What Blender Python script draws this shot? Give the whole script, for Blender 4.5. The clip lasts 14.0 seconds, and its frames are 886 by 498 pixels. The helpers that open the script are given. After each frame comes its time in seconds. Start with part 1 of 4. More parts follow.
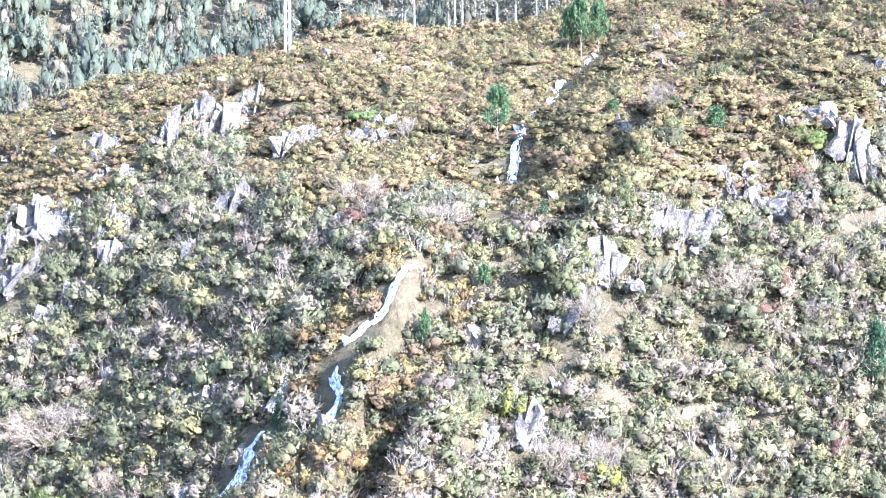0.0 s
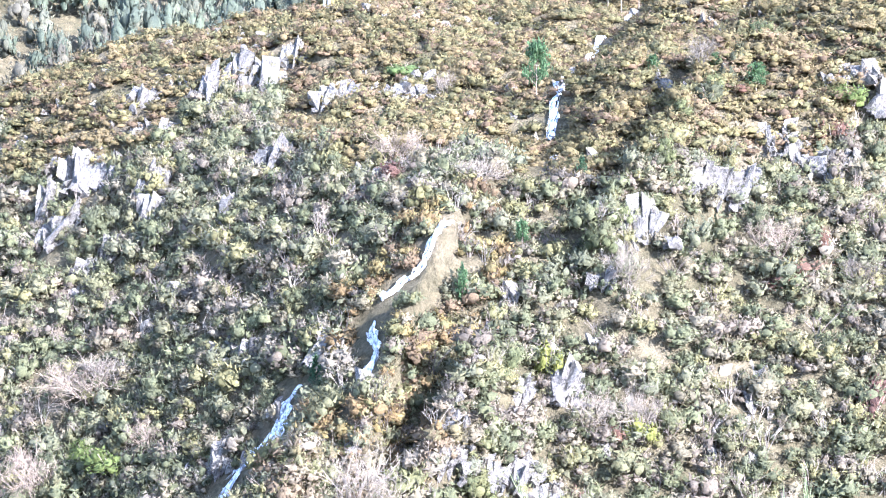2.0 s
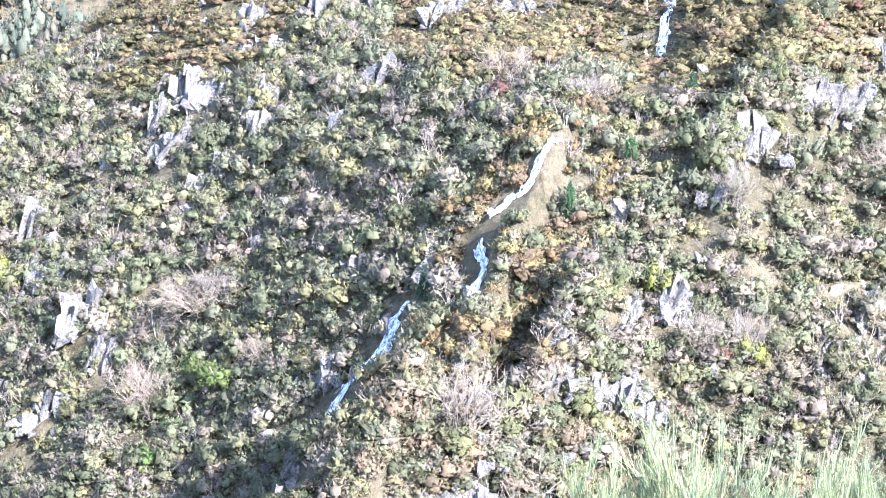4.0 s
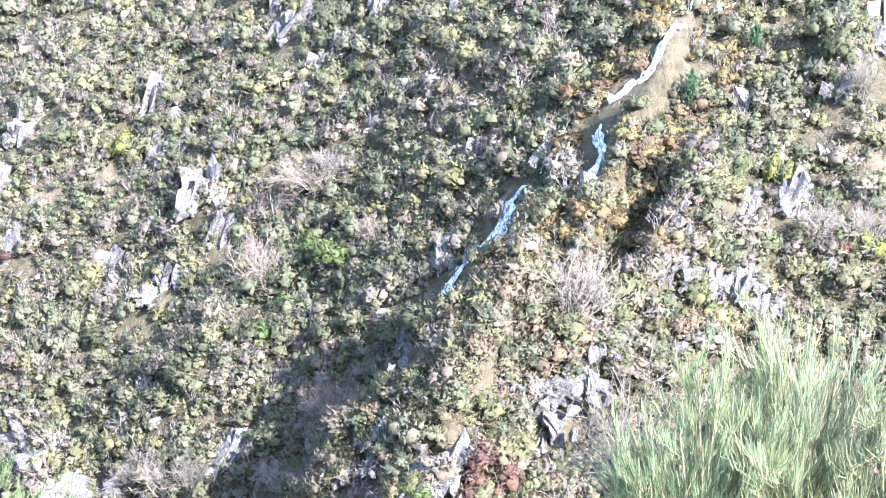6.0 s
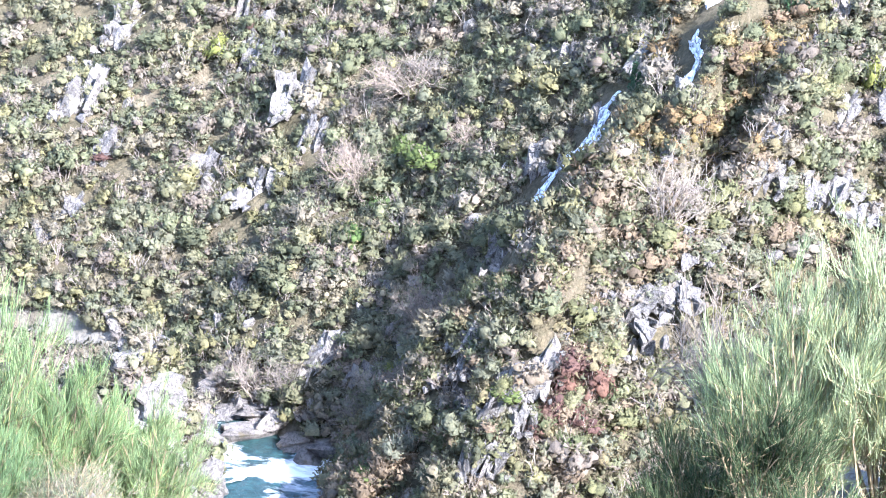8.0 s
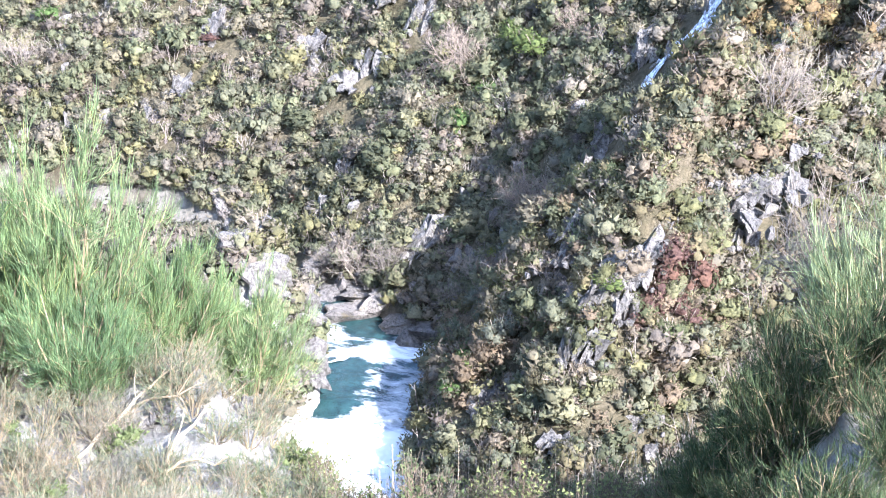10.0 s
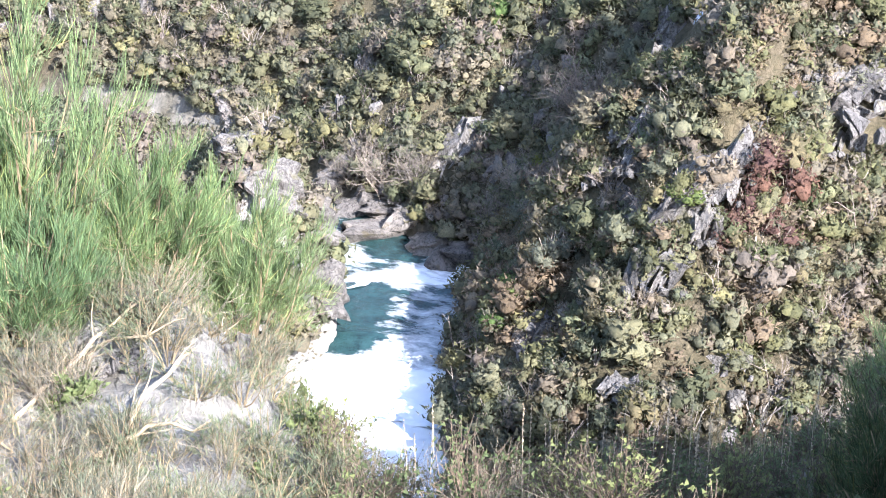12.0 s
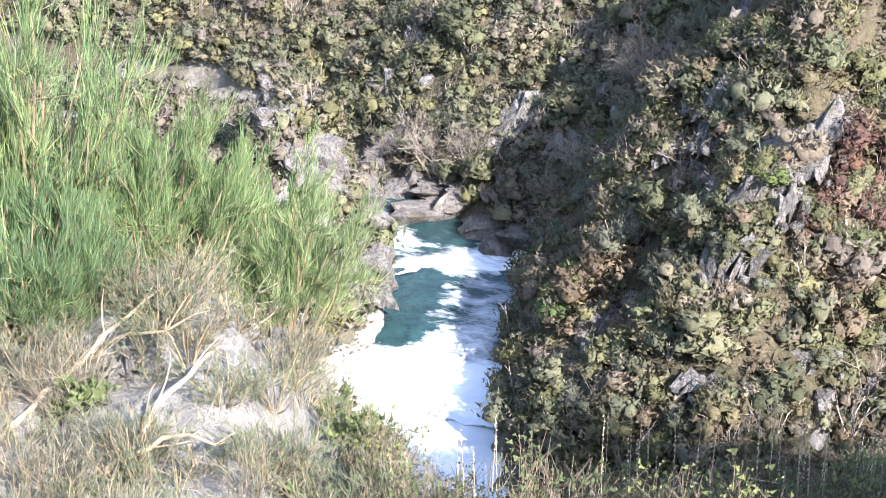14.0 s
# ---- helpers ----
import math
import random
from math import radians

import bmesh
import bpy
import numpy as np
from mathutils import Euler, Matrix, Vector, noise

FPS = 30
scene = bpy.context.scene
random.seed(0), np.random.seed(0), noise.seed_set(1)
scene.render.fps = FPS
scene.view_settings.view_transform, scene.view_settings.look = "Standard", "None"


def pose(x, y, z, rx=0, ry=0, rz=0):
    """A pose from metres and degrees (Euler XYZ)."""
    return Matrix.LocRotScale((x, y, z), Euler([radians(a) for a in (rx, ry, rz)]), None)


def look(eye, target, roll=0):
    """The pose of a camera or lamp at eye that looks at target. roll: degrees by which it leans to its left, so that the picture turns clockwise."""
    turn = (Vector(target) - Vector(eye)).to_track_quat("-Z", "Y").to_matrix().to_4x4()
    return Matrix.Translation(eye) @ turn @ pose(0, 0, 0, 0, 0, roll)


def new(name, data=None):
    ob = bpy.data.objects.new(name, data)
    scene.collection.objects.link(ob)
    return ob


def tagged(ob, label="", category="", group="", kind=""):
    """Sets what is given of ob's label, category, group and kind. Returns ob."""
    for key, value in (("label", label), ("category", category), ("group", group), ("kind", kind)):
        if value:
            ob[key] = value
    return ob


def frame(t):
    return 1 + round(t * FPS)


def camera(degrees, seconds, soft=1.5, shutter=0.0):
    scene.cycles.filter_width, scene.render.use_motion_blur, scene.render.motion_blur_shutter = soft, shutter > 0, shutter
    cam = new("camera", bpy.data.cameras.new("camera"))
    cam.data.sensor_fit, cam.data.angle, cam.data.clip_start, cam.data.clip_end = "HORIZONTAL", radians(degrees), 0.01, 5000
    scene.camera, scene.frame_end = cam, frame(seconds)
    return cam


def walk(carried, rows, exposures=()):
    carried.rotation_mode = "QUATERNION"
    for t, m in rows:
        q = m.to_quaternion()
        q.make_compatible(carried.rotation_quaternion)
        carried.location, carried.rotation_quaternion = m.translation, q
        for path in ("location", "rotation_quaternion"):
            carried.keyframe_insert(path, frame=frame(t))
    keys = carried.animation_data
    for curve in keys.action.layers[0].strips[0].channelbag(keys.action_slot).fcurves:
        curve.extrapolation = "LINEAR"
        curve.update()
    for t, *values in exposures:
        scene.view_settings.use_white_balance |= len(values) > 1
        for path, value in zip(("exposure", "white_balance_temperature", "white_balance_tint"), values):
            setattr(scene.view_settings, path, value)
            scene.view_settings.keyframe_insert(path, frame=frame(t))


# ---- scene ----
cam = camera(30.0, 14.0, soft=1.0)
# seconds, turn to the right, pitch, lean to the left, metres gone forward along GAZE
ROWS = [
    (0.0, 0.00, -4.00, -0.04, 0.00),
    (0.5, 0.21, -3.92, 0.03, 0.00),
    (1.0, -0.26, -4.26, -0.04, 0.00),
    (1.5, -0.74, -4.88, 0.02, 0.00),
    (2.0, -1.31, -5.54, 0.25, 0.00),
    (2.5, -1.93, -6.43, 0.37, 0.00),
    (3.0, -2.89, -7.38, 0.58, 0.00),
    (3.2, -3.26, -7.56, 0.45, 0.00),
    (5.3, -7.79, -10.88, 0.49, 0.00),
    (5.5, -8.06, -11.38, 0.64, 0.00),
    (6.0, -9.11, -12.49, 1.01, 0.00),
    (6.5, -9.87, -13.10, 0.88, 0.00),
    (7.0, -10.68, -13.98, 0.95, 0.00),
    (7.5, -11.68, -15.02, 0.81, 0.00),
    (8.0, -12.36, -15.82, 0.84, 0.00),
    (8.2, -12.85, -16.34, 0.85, 0.00),
    (10.3, -16.32, -20.03, 0.69, 0.00),
    (10.5, -16.37, -20.14, 0.54, 0.00),
    (11.0, -16.74, -21.38, 0.75, 0.00),
    (11.5, -16.70, -22.08, 0.61, 0.00),
    (12.0, -16.71, -22.58, 0.87, 10.28),
    (12.5, -16.49, -23.05, 1.19, 14.64),
    (13.0, -17.31, -23.30, 0.99, 14.64),
    (13.5, -18.56, -23.06, 0.34, 14.64),
    (14.0, -18.52, -23.16, 0.34, 14.64),
]
GAZE = Vector((-0.3205, 0.8647, -0.3868))
EXPOSURES = [(0, 3.53, 5550, 19), (3, 3.45, 5600, 19), (8, 3.34, 5600, 18), (11, 2.98, 5850, 17), (14, 2.76, 6150, 17)]


def stand(turn, pitch, lean, ahead):
    return Matrix.Translation(GAZE * ahead) @ pose(0, 0, 0, 90 + pitch, 0, -turn) @ pose(0, 0, 0, 0, 0, lean)


walk(cam, [(t, stand(a, b, c, d)) for t, a, b, c, d in ROWS], EXPOSURES)

# ---- sky and sun ----
SUN_AZ, SUN_EL = 130.0, 32.0  # degrees clockwise from straight ahead, and above the horizon
world = bpy.data.worlds.new("world")
scene.world = world
world.use_nodes = True
sky = world.node_tree.nodes.new("ShaderNodeTexSky")
sky.sky_type, sky.sun_disc, sky.sun_elevation, sky.sun_rotation = "NISHITA", False, radians(SUN_EL), radians(SUN_AZ)
world.node_tree.links.new(sky.outputs[0], world.node_tree.nodes["Background"].inputs[0])
world.node_tree.nodes["Background"].inputs[1].default_value = 0.12
sun = new("sun", bpy.data.lights.new("sun", "SUN"))
sun.data.energy, sun.data.angle, sun.data.color = 3.3, radians(0.6), (1.0, 0.96, 0.90)
sun.matrix_world = look((60, -20, 40), (60 - math.sin(radians(SUN_AZ)) * 10, -20 - math.cos(radians(SUN_AZ)) * 10, 40 - math.tan(radians(SUN_EL)) * 10))

# ---- materials ----
def material(name, rough=0.9, spec=0.2):
    m = bpy.data.materials.new(name)
    m.use_nodes = True
    n = m.node_tree.nodes
    b = n["Principled BSDF"]
    b.inputs["Roughness"].default_value, b.inputs["Specular IOR Level"].default_value = rough, spec
    return m, n, m.node_tree.links, b


def node(n, kind, **values):
    made = n.new(kind)
    for k, v in values.items():
        made.inputs[k].default_value = v
    return made


def ramp(n, stops):
    made = n.new("ShaderNodeValToRGB")
    e = made.color_ramp.elements
    while len(e) < len(stops):
        e.new(0.5)
    for k, (at, c) in zip(e, stops):
        k.position, k.color = at, (*c, 1)
    return made


def noise_at(n, l, scale, detail=5.0, rough=0.6, space="Object"):
    c = n.new("ShaderNodeTexCoord")
    t = node(n, "ShaderNodeTexNoise", Scale=scale, Detail=detail, Roughness=rough)
    l.new(c.outputs[space], t.inputs["Vector"])
    return t


def mix(n, l, a, b, how="MULTIPLY", share=1.0):
    made = n.new("ShaderNodeMix")
    made.data_type, made.blend_type = "RGBA", how
    for socket, v in ((made.inputs[0], share), (made.inputs[6], a), (made.inputs[7], b)):
        if hasattr(v, "links"):
            l.new(v, socket)
        else:
            socket.default_value = v
    return made.outputs[2]


def bump(n, l, b, height, strength, distance):
    made = node(n, "ShaderNodeBump", Strength=strength, Distance=distance)
    l.new(height, made.inputs["Height"])
    l.new(made.outputs[0], b.inputs["Normal"])


def plant_material(name, glow=0.25, rough=0.75):
    """Leaves and twigs: the plant's own tint, changed a little from leaf to leaf, some light shining through."""
    m, n, l, b = material(name, rough, 0.06)
    tint = n.new("ShaderNodeAttribute")
    tint.attribute_name = "tint"
    g = n.new("ShaderNodeNewGeometry")
    vary = ramp(n, ((0, (0.74, 0.75, 0.78)), (0.5, (1, 1, 1)), (1, (1.22, 1.2, 1.14))))
    l.new(g.outputs["Random Per Island"], vary.inputs[0])
    c = mix(n, l, tint.outputs["Color"], vary.outputs[0])
    t = noise_at(n, l, 3.0, 3)
    c = mix(n, l, c, ramp_of(n, l, t.outputs[0], ((0.3, (0.84, 0.86, 0.88)), (0.7, (1.12, 1.1, 1.03)))))
    grain = noise_at(n, l, 16.0, 3, 0.7)
    c = mix(n, l, c, ramp_of(n, l, grain.outputs[0], ((0.32, (0.62, 0.65, 0.64)), (0.5, (1, 1, 1)), (0.7, (1.2, 1.19, 1.15)))))
    l.new(c, b.inputs["Base Color"])
    bump(n, l, b, grain.outputs[0], 0.5, 0.05)
    if glow:
        tr = n.new("ShaderNodeBsdfTranslucent")
        l.new(c, tr.inputs[0])
        ms = node(n, "ShaderNodeMixShader", Fac=glow)
        l.new(b.outputs[0], ms.inputs[1])
        l.new(tr.outputs[0], ms.inputs[2])
        l.new(ms.outputs[0], n["Material Output"].inputs[0])
    return m


def ramp_of(n, l, value, stops):
    r = ramp(n, stops)
    l.new(value, r.inputs[0])
    return r.outputs[0]


def rock_material(name, pale, dark, moss=(0.16, 0.15, 0.06)):
    m, n, l, b = material(name, 0.85, 0.25)
    c = n.new("ShaderNodeNewGeometry")
    stretch = node(n, "ShaderNodeMapping", Scale=(1.0, 1.0, 0.7), Rotation=(0.3, 0.5, 0))
    l.new(c.outputs["Position"], stretch.inputs[0])
    big = node(n, "ShaderNodeTexNoise", Scale=0.9, Detail=8.0, Roughness=0.65)
    l.new(stretch.outputs[0], big.inputs["Vector"])
    small = node(n, "ShaderNodeTexNoise", Scale=7.0, Detail=6.0, Roughness=0.7)
    l.new(stretch.outputs[0], small.inputs["Vector"])
    col = ramp_of(n, l, big.outputs[0], ((0.3, dark), (0.5, pale), (0.72, tuple(min(1, v * 1.25) for v in pale))))
    col = mix(n, l, col, ramp_of(n, l, small.outputs[0], ((0.3, (0.6, 0.6, 0.62)), (0.65, (1.15, 1.13, 1.1)))))
    seam = node(n, "ShaderNodeTexNoise", Scale=1.8, Detail=4.0, Roughness=0.75, Distortion=1.2)
    l.new(stretch.outputs[0], seam.inputs["Vector"])
    col = mix(n, l, col, ramp_of(n, l, seam.outputs[0], ((0.465, (1, 1, 1)), (0.5, (0.3, 0.29, 0.28)), (0.525, (1, 1, 1)))))
    lichen = node(n, "ShaderNodeTexNoise", Scale=1.7, Detail=5.0)
    l.new(c.outputs["Position"], lichen.inputs["Vector"])
    info = n.new("ShaderNodeObjectInfo")
    col = mix(n, l, col, (*moss, 1), "MIX", ramp_of(n, l, lichen.outputs[0], ((0.6, (0, 0, 0)), (0.7, (0.6, 0.6, 0.6)))))
    col = mix(n, l, col, ramp_of(n, l, info.outputs["Random"], ((0, (0.8, 0.8, 0.82)), (1, (1.15, 1.12, 1.08)))))
    l.new(col, b.inputs["Base Color"])
    add = n.new("ShaderNodeMath")
    l.new(big.outputs[0], add.inputs[0])
    l.new(small.outputs[0], add.inputs[1])
    bump(n, l, b, add.outputs[0], 1.0, 0.2)
    return m


LEAF = plant_material("leaves", 0.45)
TWIG = plant_material("twigs", 0.0, 0.85)
ROCK = rock_material("granite", (0.18, 0.173, 0.162), (0.055, 0.053, 0.052))
WETROCK = rock_material("wet_granite", (0.20, 0.187, 0.17), (0.06, 0.057, 0.053), (0.12, 0.10, 0.05))


def ground_material():
    m, n, l, b = material("heathland", 0.95, 0.1)
    a, c, d = noise_at(n, l, 0.18, 8, 0.7), noise_at(n, l, 1.3, 8, 0.75), noise_at(n, l, 7.0, 5, 0.7)
    col = ramp_of(n, l, a.outputs[0], ((0.32, (0.06, 0.056, 0.036)), (0.5, (0.088, 0.077, 0.052)), (0.66, (0.125, 0.107, 0.08))))
    col = mix(n, l, col, ramp_of(n, l, c.outputs[0], ((0.3, (0.45, 0.45, 0.4)), (0.5, (1, 1, 1)), (0.7, (1.5, 1.45, 1.4)))))
    col = mix(n, l, col, ramp_of(n, l, d.outputs[0], ((0.3, (0.6, 0.62, 0.55)), (0.7, (1.35, 1.3, 1.25)))))
    soil = n.new("ShaderNodeAttribute")
    soil.attribute_name = "pale"
    stony = mix(n, l, (0.31, 0.295, 0.265, 1), ramp_of(n, l, c.outputs[0], ((0.3, (0.5, 0.5, 0.5)), (0.7, (1.3, 1.3, 1.3)))))
    col = mix(n, l, col, stony, "MIX", ramp_of(n, l, soil.outputs["Fac"], ((0.3, (0, 0, 0)), (0.9, (0.9, 0.9, 0.9)))))
    l.new(col, b.inputs["Base Color"])
    bump(n, l, b, c.outputs[0], 0.9, 0.4)
    return m


def water_material():
    """Clear green river water, whitened where it is full of air."""
    m, n, l, b = material("river_water", 0.12, 0.5)
    t = noise_at(n, l, 2.2, 6, 0.65)
    deep = ramp_of(n, l, t.outputs[0], ((0.3, (0.008, 0.020, 0.022)), (0.7, (0.022, 0.056, 0.056))))
    foam = n.new("ShaderNodeAttribute")
    foam.attribute_name = "foam"
    c = n.new("ShaderNodeTexCoord")
    st = node(n, "ShaderNodeMapping", Scale=(0.7, 1.9, 1.0), Rotation=(0, 0, 0.15))
    l.new(c.outputs["Object"], st.inputs[0])
    streak = node(n, "ShaderNodeTexNoise", Scale=1.1, Detail=7.0, Roughness=0.68)
    l.new(st.outputs[0], streak.inputs["Vector"])
    add = n.new("ShaderNodeMath")
    add.operation = "ADD"
    l.new(foam.outputs["Fac"], add.inputs[0])
    l.new(streak.outputs[0], add.inputs[1])
    white = ramp_of(n, l, add.outputs[0], ((0.66, (0, 0, 0)), (0.80, (0.35, 0.37, 0.38)), (1.02, (1, 1, 1))))
    col = mix(n, l, deep, (0.70, 0.73, 0.75, 1), "MIX", white)
    l.new(col, b.inputs["Base Color"])
    l.new(ramp_of(n, l, white, ((0, (0.1, 0.1, 0.1)), (0.5, (0.7, 0.7, 0.7)))), b.inputs["Roughness"])
    bump(n, l, b, streak.outputs[0], 0.6, 0.15)
    return m


def fall_material():
    m, n, l, b = material("falling_water", 0.35, 0.5)
    c = n.new("ShaderNodeTexCoord")
    st = node(n, "ShaderNodeMapping", Scale=(7.0, 7.0, 0.9))
    l.new(c.outputs["Object"], st.inputs[0])
    t = node(n, "ShaderNodeTexNoise", Scale=1.0, Detail=6.0, Roughness=0.7)
    l.new(st.outputs[0], t.inputs["Vector"])
    l.new(ramp_of(n, l, t.outputs[0], ((0.35, (0.04, 0.045, 0.05)), (0.44, (0.24, 0.26, 0.29)), (0.56, (0.62, 0.65, 0.69)))), b.inputs["Base Color"])
    bump(n, l, b, t.outputs[0], 0.6, 0.1)
    return m


GROUND, WATER, FALL = ground_material(), water_material(), fall_material()


def bark_material(name, a, b_):
    m, n, l, b = material(name, 0.9, 0.15)
    t = noise_at(n, l, 6.0, 6, 0.7)
    l.new(ramp_of(n, l, t.outputs[0], ((0.3, a), (0.7, b_))), b.inputs["Base Color"])
    bump(n, l, b, t.outputs[0], 0.5, 0.03)
    return m


BARK = bark_material("grey_bark", (0.16, 0.13, 0.10), (0.38, 0.33, 0.27))
DRYWOOD = bark_material("dry_wood", (0.27, 0.21, 0.13), (0.42, 0.34, 0.23))
CONCRETE = bark_material("pale_concrete", (0.180, 0.180, 0.180), (0.240, 0.240, 0.232))

# ---- the lie of the land ----
RIVER = np.array([(-150, 92), (-61, 79), (-37.5, 73.3), (-30, 69.8), (-24.8, 66), (-20.8, 62.3), (-19.9, 58.3), (-19.8, 54), (-16.8, 48), (-10, 44.5), (-3, 48.5), (6, 52.5), (20, 55), (150, 66)], float)
HALF = np.array([3, 2.6, 2.2, 1.7, 1.5, 2.5, 2.0, 2.7, 2.3, 2, 2, 2, 2, 3])
BED = ((2, 4, 5, 6, 6.5, 7, 9), (-27.8, -28.3, -28.6, -29.0, -29.9, -30.2, -31))
# a shallow gully down the heath: line (x, y), height, width, -1: the line is the gully
RIBS = [
    (np.array([(0, 78), (2.4, 80), (3.9, 87.7), (6.8, 99.8), (9.2, 106), (12, 116)], float), 0.7, 2.0, -1),
]
# rocky ribs with a sheer far side: crest line (x, y), rise of the crest, drop behind it, width of the cleft, width of the hump before it
STEPS = [
    (np.array([(0.5, 70.3), (-0.8, 66.3), (-2.4, 63.7), (-4.6, 62.7), (-6.8, 62.8), (-9.1, 62.3), (-10.7, 61.4), (-12.9, 60.9), (-15.9, 60.9)], float), 1.9, 3.6, 3.8, 1.6),
    (np.array([(-6.5, 58.0), (-7.9, 56.6), (-9.2, 55.8), (-11.2, 55.6), (-12.7, 55.7)], float), 1.6, 2.4, 3.0, 1.3),
    (np.array([(1.6, 70.2), (-0.4, 67.6), (-2.0, 65.7), (-3.2, 64.9)], float), 1.3, 2.0, 2.2, 1.4),
    (np.array([(15.5, 89.5), (12.6, 86.2), (10.3, 83.0), (8.9, 79.6), (7.3, 77.3), (5.5, 74.9), (3.8, 73.4)], float), 2.2, 2.2, 4.0, 3.0),
    (np.array([(-13.6, 57.4), (-14.9, 56.4), (-15.6, 55.2), (-16.4, 54.6)], float), 1.0, 0.8, 1.5, 1.2),
]


def hash2(i, j, k):
    n = (i.astype(np.int64) * 374761393 + j.astype(np.int64) * 668265263 + k * 974634777) & 0xFFFFFFFF
    n = ((n ^ (n >> 13)) * 1274126177) & 0xFFFFFFFF
    return ((n ^ (n >> 16)) & 0xFFFF) / 65535.0


def vnoise(x, y, k=0):
    """Smooth value noise, -1 to 1."""
    i, j = np.floor(x), np.floor(y)
    u, v = x - i, y - j
    u, v = u * u * (3 - 2 * u), v * v * (3 - 2 * v)
    a, b, c, d = hash2(i, j, k), hash2(i + 1, j, k), hash2(i, j + 1, k), hash2(i + 1, j + 1, k)
    return 2 * ((a * (1 - u) + b * u) * (1 - v) + (c * (1 - u) + d * u) * v) - 1


def along(line, x, y):
    """Distance to a line of points, its sign (plus: to the right of the way it runs) and the share of the way."""
    best, sign, part = np.full(np.shape(x), 1e9), np.zeros(np.shape(x)), np.zeros(np.shape(x))
    for n in range(len(line) - 1):
        (ax, ay), (bx, by) = line[n], line[n + 1]
        dx, dy = bx - ax, by - ay
        u = np.clip(((x - ax) * dx + (y - ay) * dy) / (dx * dx + dy * dy), 0, 1)
        px, py = x - ax - u * dx, y - ay - u * dy
        d = np.hypot(px, py)
        near = d < best
        best = np.where(near, d, best)
        sign = np.where(near, np.sign(px * dy - py * dx), sign)
        part = np.where(near, n + u, part)
    return best, sign, part


def smin(a, b, k):
    h = np.clip(0.5 + 0.5 * (b - a) / k, 0, 1)
    return b * (1 - h) + a * h - k * h * (1 - h)


def land(x, y, fine=True):
    """Height of the ground at x, y (numpy arrays)."""
    x, y = np.asarray(x, float), np.asarray(y, float)
    r, yaw = np.hypot(x, y), np.degrees(np.arctan2(x, y))
    d, side, part = along(RIVER, x, y)
    s = d - np.interp(part, range(len(HALF)), HALF)
    bed = np.interp(part, *BED)
    # the far side: bushy slope, heath above, crest, valley and mountain behind
    rc = np.interp(yaw, (-40, -15, -5, 0, 15, 30), (120, 114, 116, 122, 140, 145))
    zc = rc * np.tan(np.radians(np.interp(yaw, (-40, -25, -18, -15, -12, -9, -5.5, -1.6, 1.7, 6, 15, 30), (-7, -4, -1.4, 0.4, 1.27, 2.14, 2.95, 3.5, 3.7, 4.5, 6.6, 8))))
    low = bed + np.interp(yaw, (-14, -6), (0.92, 1.12)) * np.maximum(s, 0) + 0.6 * np.clip(s, 0, 1.2)
    high = zc - np.interp(yaw, (-15, 0, 15), (0.30, 0.27, 0.22)) * (rc - r)
    hill = smin(low, high, 5.0)
    past = np.maximum(r - rc, 0)
    hill = np.where(r > rc, zc - 0.02 * past * past, hill)
    back = -12 + (r - 150) * np.interp(yaw, (-30, -10, 5, 20), (0.46, 0.5, 0.6, 0.62))
    hill = np.where(r > rc, np.maximum(np.maximum(hill, zc - 14), np.minimum(back, 95 + 0.02 * r)), hill)
    for line, height, width, shift in RIBS:
        rd, rs, rp = along(line, x, y)
        q = rs * rd / width + shift
        ends = np.clip(np.minimum(rp / 2.2, (len(line) - 1 - rp) / 0.6) + 0.15, 0, 1)
        hill = hill + height * ends * q * np.exp(0.5 - 0.5 * q * q) * np.clip(s / 3, 0, 1)
    for line, rise, drop, width, hump in STEPS:
        rd, rs, rp = along(line, x, y)
        q = -rs * rd + 0.25 * vnoise(x / 1.7, y / 1.7, 15)
        ends = np.clip(np.minimum(rp, len(line) - 1 - rp) / 0.7, 0, 1) * np.clip(s / 2, 0, 1)
        step = np.clip(q / 0.5 + 1, 0, 1)
        hill = hill + ends * (rise * step * np.exp(-((np.maximum(q, 0) / hump) ** 2)) - drop * (1 - step) * np.clip(1 + q / width, 0, 1))
    # the near side: a steep bank under the viewpoint, then a bench
    drop = np.interp(yaw, (-24.5, -22.5, -20.5, -19.6, -10, -4.5, -1, 6), (0, 0.3, 0.6, 1, 1, 0.4, 0.05, 0))
    near = np.interp(r, (0, 3, 8, 17, 25, 33, 42, 46, 52, 60), (-1.7, -2.2, -6, -12.8, -16.2, -18.3, -19.6, -21, -26, -30)) - drop * np.interp(r, (12, 30, 38, 42, 50), (0, 0.4, 1.9, 6, 4))
    near = near + np.interp(yaw, (-6, -1), (0, 4.2)) * np.interp(r, (18, 26, 34, 42), (0, 1, 1, 0.2))
    near = np.where(y < 0, np.maximum(near, -1.7) - 0.12 * np.minimum(y + 3, 0), near)
    near = np.maximum(near, -22.8 - 0.7 * np.hypot(x + 25.5, y - 60.5))
    near = np.maximum(near, -24.6 - 0.4 * np.hypot((x + 34) * 0.5, y - 63))
    near = smin(near, bed + 2.4 * np.maximum(s, 0), 1.5)
    z = np.where((side > 0) | (y < 20), near, hill)
    z = np.where(s < 0, bed - 0.8 * np.clip(-s / 1.5, 0, 1), z)
